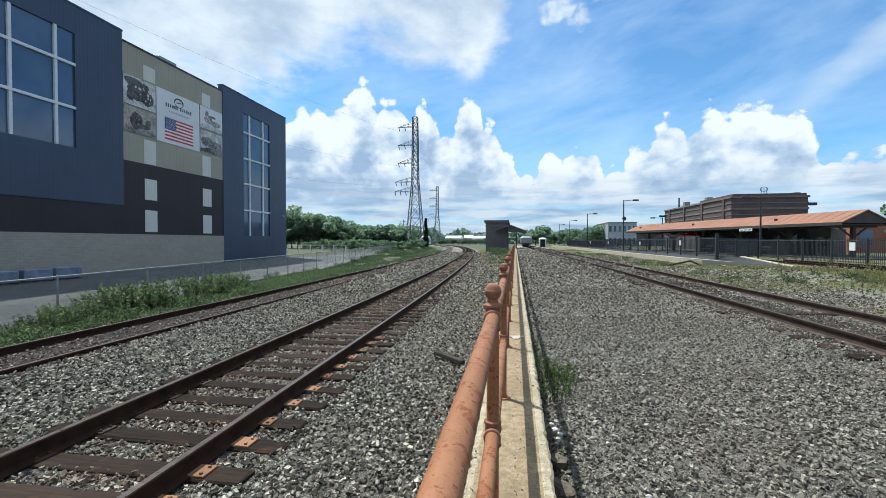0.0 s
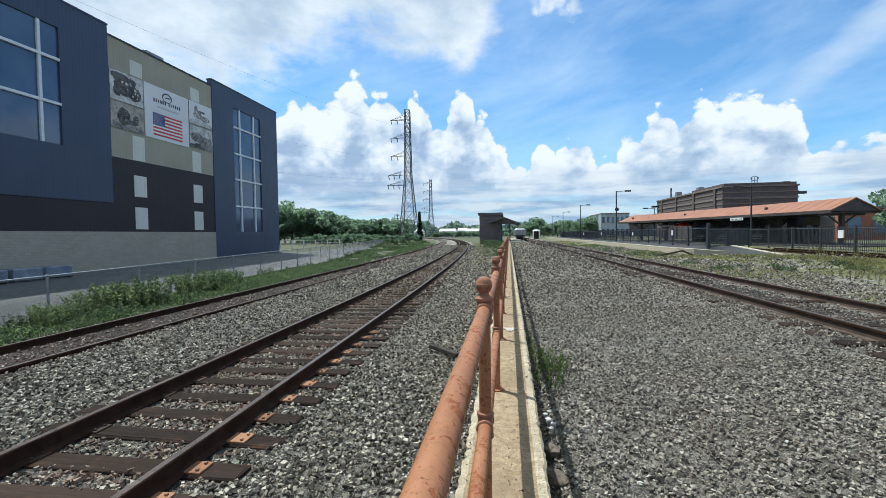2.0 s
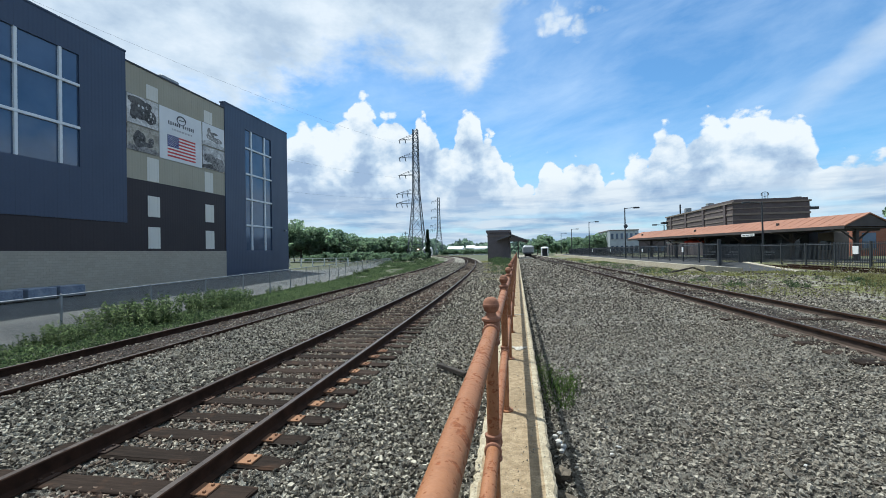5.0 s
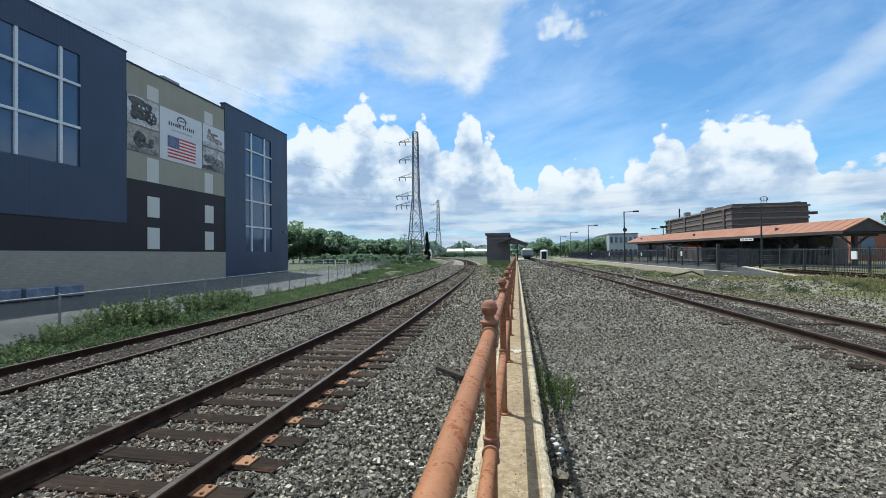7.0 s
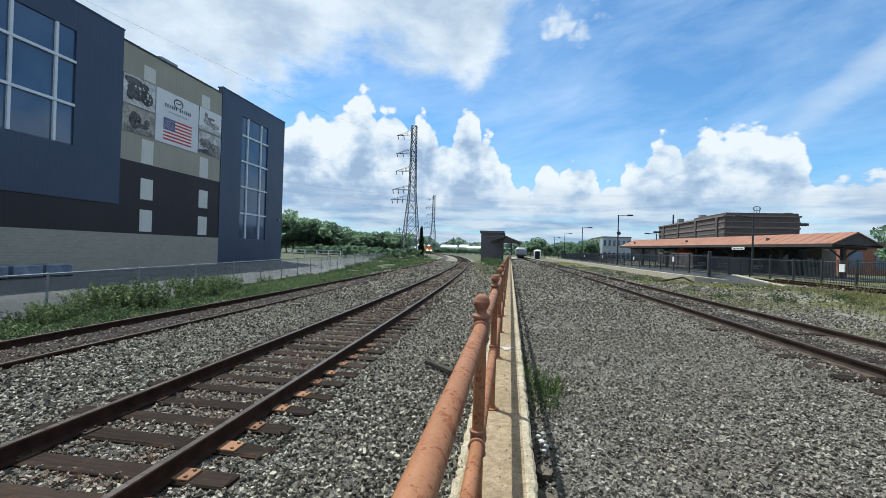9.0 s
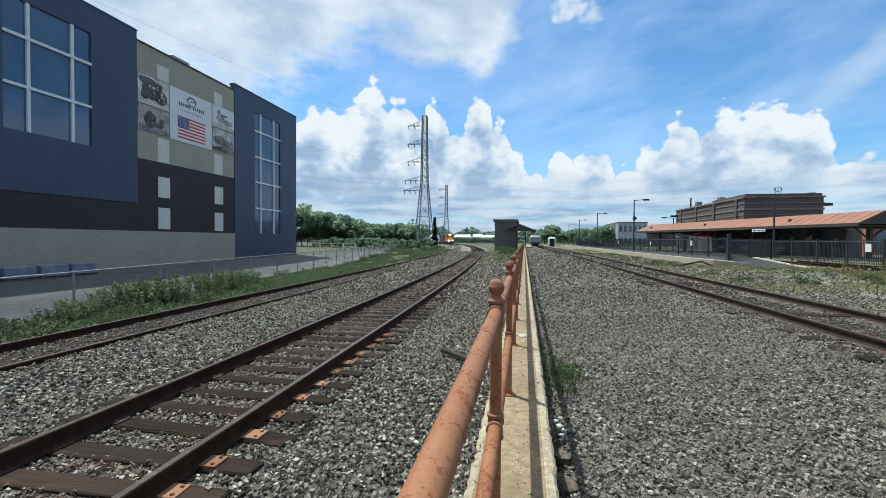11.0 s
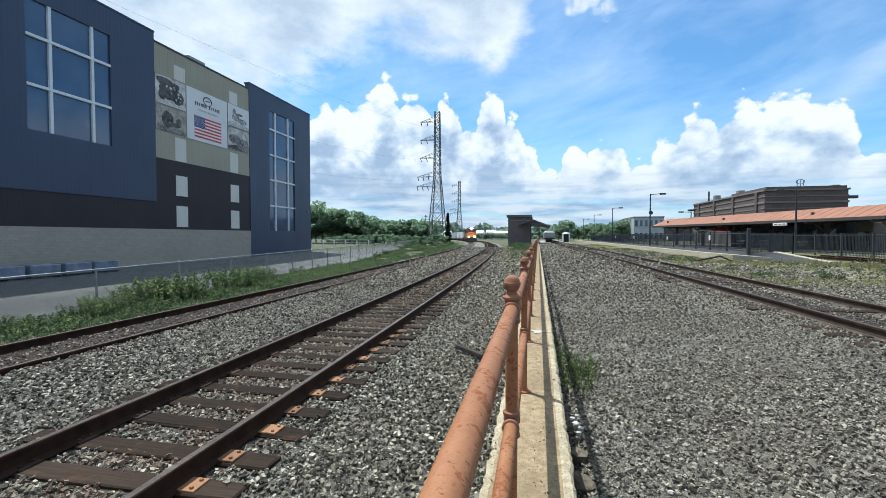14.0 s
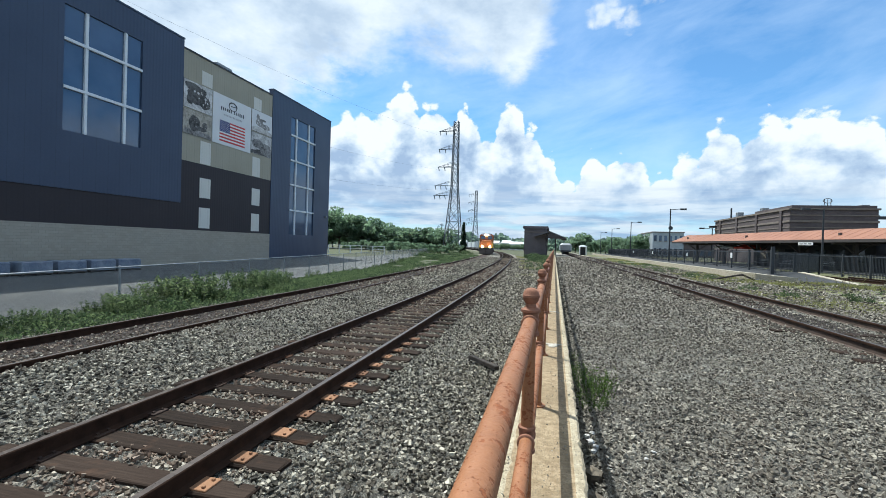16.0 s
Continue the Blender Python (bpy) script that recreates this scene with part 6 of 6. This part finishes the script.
def make_platform_house():
    b = thing("platform_house", "dark brick platform building with a pitched canopy, haze in its colours", "building", pose(0, 90, 0))
    part("wall", Mesh().box(-6.1, -1.6, 0, 16, 0.0, 6.0), M_DARKBRICK, b)
    part("cornice", Mesh().box(-6.4, -1.3, -0.3, 16.3, 6.0, 6.5), M_DARKBRICK, b)
    part("band", Mesh().box(-6.2, -1.5, -0.1, 16.1, 5.2, 5.4), M_STONEBAND, b)
    roof = Mesh()
    roof.add([(-4.0, -2, 4.5), (-1.0, -2, 5.5), (2.3, -2, 4.2), (2.3, 20, 4.2), (-1.0, 20, 5.5), (-4.0, 20, 4.5), (-4.0, -2, 4.3), (-1.0, -2, 5.3), (2.3, -2, 4.0), (2.3, 20, 4.0), (-1.0, 20, 5.3), (-4.0, 20, 4.3)],
             [(0, 1, 4, 5), (1, 2, 3, 4), (6, 11, 10, 7), (7, 10, 9, 8), (0, 6, 7, 1), (1, 7, 8, 2), (2, 8, 9, 3)])
    part("canopy_roof", roof, M_HAZED_ROOF, b)
    part("canopy_end", Mesh().add([(-1.0, -1.9, 5.25), (2.25, -1.9, 4.0), (-1.6, -1.9, 4.0), (-1.0, -1.7, 5.25), (2.25, -1.7, 4.0), (-1.6, -1.7, 4.0)], [(0, 2, 1), (3, 4, 5), (2, 5, 4, 1)]), M_TIMBER, b)
    for y in (0, 6, 12, 18):
        part("canopy_post", Mesh().box(0.1, 0.3, y, y + 0.2, 0.0, 4.9), M_TIMBER, b)


make_platform_house()


def make_parked():
    v = thing("parked_hopper", "grey parked rail hopper car beyond the gravel strip", "railcar", pose(2.9, 116, 0.55))
    part("body", Mesh().box(-1.5, 1.5, 0, 12, 1.1, 3.0, c=0.5), M_GALV, v)
    part("frame", Mesh().box(-1.3, 1.3, -0.4, 12.4, 0.7, 1.1), M_BLACK, v)
    for y in (1.5, 3.2, 9, 10.7):
        part("wheel", Mesh().tube((-0.8, y, 0.45), (0.8, y, 0.45), 0.45, n=14), M_BLACK, v)
    s = thing("platform_shelter", "small pale shelter with a dark open front on the platform", "shelter", pose(6.9, 112, 0.5))
    for x in (-0.75, 0.75):
        part("side_panel", Mesh().box(x - 0.12, x + 0.12, -0.7, 0.7, 0, 2.1), M_WHITE, s)
    part("back_panel", Mesh().box(-0.63, 0.63, 0.6, 0.7, 0, 2.1), M_BLACK, s)
    part("roof", Mesh().lathe([(1.0, 2.1), (0.95, 2.3), (0.6, 2.5), (0.05, 2.56)], 12), M_WHITE, s)


make_parked()


def car(x, y, rz, paint, label):
    c = thing("parked_car", label, "car", pose(x, y, 0.62, 0, 0, rz), "parked cars")
    body = Mesh()
    prof = [(-2.2, 0.35), (-2.2, 0.8), (-1.5, 0.95), (-0.9, 1.42), (0.8, 1.45), (1.5, 1.0), (2.15, 0.9), (2.2, 0.35)]
    n = len(prof)
    body.add([(-0.85, a, z) for a, z in prof] + [(0.85, a, z) for a, z in prof], [tuple(range(n)), tuple(range(2 * n - 1, n - 1, -1))] + [(i, n + i, n + (i + 1) % n, (i + 1) % n) for i in range(n)])
    part("body", body, paint, c)
    for s in (-1, 1):
        part("side_window", Mesh().box(s * 0.85 - 0.02, s * 0.85 + 0.02, -1.0, 0.9, 0.98, 1.34), M_GLASS, c)
        for a in (-1.35, 1.35):
            part("wheel", Mesh().tube((s * 0.72, a, 0.33), (s * 0.9, a, 0.33), 0.33, n=14), M_BLACK, c)


car(31.5, 36.0, 80, M_BLACK, "black car parked behind the picket fence")



def make_goal_rail():
    f = thing("white_rail_fence", "pale post-and-rail barrier beyond the warehouse", "fence")
    for k in range(6):
        part("fence_post", Mesh().box(-42 + 2.3 * k - 0.08, -42 + 2.3 * k + 0.08, 73.9, 74.06, -0.1, 1.45), M_WHITE, f)
    for z in (0.8, 1.35):
        part("fence_rail", Mesh().box(-42.1, -30.4, 73.95, 74.03, z, z + 0.1), M_WHITE, f)


make_goal_rail()


# ---- small things by the wall ----
M_QUARTZ = plain("dirty_quartz", (0.30, 0.28, 0.25), (0.60, 0.58, 0.54), 20, 0.8, fine=90)
M_RUBBLE = concrete("dark_rubble", (0.09, 0.075, 0.055), (0.20, 0.165, 0.12), (0.10, 0.08, 0.06))

def lump(name, label, cat, x, y, z, sx, sy, sz, mat, rz=0, seed=0, group=""):
    r = random.Random(seed)
    m = Mesh().lathe([(0.35, -0.5), (0.52, -0.1), (0.46, 0.25), (0.18, 0.45)], 6)
    m.v = [(a * sx * r.uniform(0.65, 1.3), b * sy * r.uniform(0.65, 1.3), c * sz * r.uniform(0.85, 1.15)) for a, b, c in m.v]
    return solid(name, m, mat, label, cat, pose(x, y, z, r.uniform(-8, 8), r.uniform(-8, 8), rz), group)


lump("concrete_chunk", "broken grey-brown concrete chunk at the wall's foot", "rubble", 0.315, 3.2, 0.44, 0.13, 0.2, 0.12, M_RUBBLE, 10, 1, "rubble by the wall")
lump("concrete_chunk", "broken grey-brown concrete chunk at the wall's foot", "rubble", 0.32, 2.85, 0.43, 0.13, 0.24, 0.11, M_RUBBLE, 40, 2, "rubble by the wall")
for i, (x, y, s) in enumerate(((0.33, 3.62, 0.075), (0.36, 3.54, 0.06), (0.31, 3.72, 0.055), (0.36, 3.8, 0.045), (0.34, 3.46, 0.05))):
    lump("white_stone", "white quartz stone by the wall", "stone", x, y, 0.50, s * 0.8, s, s * 0.6, M_QUARTZ, 30 * i, 10 + i, "white stones")
for i, (x, y) in enumerate(((0.78, 3.54), (0.70, 3.40), (3.1, 11.0), (0.80, 2.72), (1.96, 3.32), (7.4, 26))):
    lump("white_stone", "white quartz stone lying in the gravel", "stone", x, y, ground_z(x, y) + 0.015, 0.04, 0.03, 0.026, M_QUARTZ, 50 * i, 30 + i, "white stones")
solid("timber_offcut", Mesh().box(-0.05, 0.05, -0.33, 0.33, -0.03, 0.035, c=0.01), M_OLDWOOD, "dark rotten timber offcut lying on ballast", "timber", pose(-1.08, 7.0, 0.13, 3, 4, 52))
solid("bent_pipe", Mesh().tube((0, 0, 0.05), (1.6, 0.5, 0.35), 0.05, n=8).tube((1.6, 0.5, 0.35), (2.1, 0.3, 0.1), 0.05, n=8), M_OLDWOOD, "bent dark pipe lying in the grass beside the siding", "pipe", pose(8.3, 26.0, 0.6))


# ---- the train ----
def track_point(s):
    """Place and heading on the outer track at s metres of run from y = 0."""
    y, run = 0.0, 0.0
    step = 0.5
    while run < s:
        dx = bend(y + step) - bend(y)
        run += math.hypot(dx, step)
        y += step
    return LEFT_C + bend(y), y, math.degrees(math.atan2(bend(y) - bend(y + 1.0), 1.0))


def make_engine(paint, label, lit):
    t = thing("locomotive", label, "locomotive", None, "train")
    part("frame", Mesh().box(-1.5, 1.5, 0.3, 21.5, 1.0, 1.55), M_LOCO_DARK, t)
    part("walkway", Mesh().box(-1.56, 1.56, 0.3, 21.5, 1.55, 1.66), M_YELLOW if lit else M_LOCO_DARK, t)
    nose = Mesh()
    prof = [(-1.15, 1.66), (-1.2, 2.5), (-0.9, 3.0), (0.9, 3.0), (1.2, 2.5), (1.15, 1.66)]
    nose.add([(x, 1.2, z) for x, z in prof] + [(x * 1.1, 3.0, z + 0.15) for x, z in prof], [tuple(range(6)), (11, 10, 9, 8, 7, 6)] + [(i, 6 + i, 6 + (i + 1) % 6, (i + 1) % 6) for i in range(6)])
    part("nose", nose, paint, t)
    cab = Mesh()
    cab.box(-1.55, 1.55, 2.9, 5.6, 1.66, 4.2)
    cab.add([(-1.55, 2.9, 4.2), (1.55, 2.9, 4.2), (1.55, 5.6, 4.2), (-1.55, 5.6, 4.2), (-1.0, 2.95, 4.62), (1.0, 2.95, 4.62), (1.0, 5.6, 4.62), (-1.0, 5.6, 4.62)],
            [(0, 1, 5, 4), (1, 2, 6, 5), (2, 3, 7, 6), (3, 0, 4, 7), (4, 5, 6, 7)])
    cab = part("cab", cab, paint, t)
    for s in (-1, 1):
        part("windscreen", Mesh().box(s * 0.75 - 0.5, s * 0.75 + 0.5, 2.86, 2.9, 3.4, 4.05), M_GLASS, cab)
        part("side_window", Mesh().box(s * 1.55 - 0.03, s * 1.55 + 0.03, 3.6, 5.0, 3.3, 4.0), M_GLASS, cab)
        part("handrail", Mesh().tube((s * 1.4, 0.4, 1.66), (s * 1.4, 0.4, 2.7), 0.03, n=6).tube((s * 1.4, 0.4, 2.7), (s * 1.5, 2.9, 2.7), 0.03, n=6), M_YELLOW, t)
        for y in (1.0, 20.5):
            part("step_ladder", Mesh().box(s * 1.45 - 0.1, s * 1.45 + 0.1, y - 0.3, y + 0.3, 0.35, 1.0), M_LOCO_DARK, t)
    part("engine_hood", Mesh().box(-1.1, 1.1, 5.6, 20.6, 1.66, 4.3, c=0.25), paint, t)
    part("radiator", Mesh().box(-1.5, 1.5, 16, 20.4, 3.5, 4.5, c=0.15), M_LOCO_DARK, t)
    part("exhaust", Mesh().box(-0.4, 0.4, 10, 11, 4.3, 4.7), M_LOCO_DARK, t)
    part("plough", Mesh().add([(-1.45, 0.2, 0.15), (1.45, 0.2, 0.15), (1.45, 0.35, 1.1), (-1.45, 0.35, 1.1), (0, -0.15, 0.15), (0, 0.1, 1.1)], [(0, 4, 5, 3), (4, 1, 2, 5), (0, 3, 2, 1)]), M_LOCO_DARK, t)
    part("coupler", Mesh().box(-0.15, 0.15, -0.35, 0.4, 0.75, 1.0), M_LOCO_DARK, t)
    part("fuel_tank", Mesh().box(-1.3, 1.3, 8, 13.5, 0.35, 1.0, c=0.1), M_LOCO_DARK, t)
    for y in (3, 5, 7, 15, 17, 19):
        part("wheel", Mesh().tube((-0.82, y, 0.51), (0.82, y, 0.51), 0.51, n=16), M_LOCO_DARK, t)
    if lit:
        part("number_board", Mesh().box(-0.95, 0.95, 2.84, 2.9, 4.2, 4.45), M_WHITE, cab)
        ring = lambda x, y, z, r: Mesh().tube((x, y, z), (x, y - 0.06, z), r, n=16)
        # Discs made larger than the lamps; the extra size stands for glare.
        for x in (-0.16, 0.16):
            part("headlight", ring(x, 2.84, 4.33, 0.2), M_LAMP, cab, "lit white headlight")
        for x in (-0.85, 0.85):
            part("ditch_light", ring(x, 0.28, 1.75, 0.24), M_LAMP, t, "lit white ditch light")
    return t


def make_car(kind):
    t = thing("well_car", {0: "white freight container on a dark well car", 1: "grey freight container on a dark well car"}[kind], "railcar", None, "train")
    part("frame", Mesh().box(-1.45, 1.45, 0.5, 18.5, 0.5, 1.15), M_LOCO_DARK, t)
    box = part("container", Mesh().box(-1.22, 1.22, 2.4, 16.6, 0.95, 3.8), M_BOXWHITE if kind == 0 else M_BOXGREY, t)
    for k in range(14):
        for s in (-1, 1):
            part("rib", Mesh().box(s * 1.22 - 0.03, s * 1.22 + 0.03, 2.7 + k, 2.85 + k, 1.0, 3.75), M_BOXWHITE if kind == 0 else M_BOXGREY, box)
    for y in (1.2, 2.6, 16.4, 17.8):
        part("wheel", Mesh().tube((-0.8, y, 0.45), (0.8, y, 0.45), 0.45, n=14), M_LOCO_DARK, t)
    return t


SPEED, NOSE_END = 19.0, 91.5
TRAIN = [(make_engine(M_LOCO, "orange freight locomotive with lit headlights", True), 0.0), (make_engine(M_LOCO_DARK, "dark grey trailing freight locomotive", False), 22.5)]
for i in range(6):
    TRAIN.append((make_car(0 if i in (0, 1, 3, 4) else 1), 45.0 + 19.5 * i))


def motions():
    for ob, back in TRAIN:
        rows = []
        for k in range(17):
            s = NOSE_END + SPEED * (16 - k) + back
            x, y, turn = track_point(s + 9.0)
            fx, fy, _ = track_point(s)
            turn = math.degrees(math.atan2(fx - x, y - fy))
            rows.append((float(k), pose(fx, fy, LEFT_Z, 0, 0, turn)))
        walk(ob, rows)


make_stones()
motions()
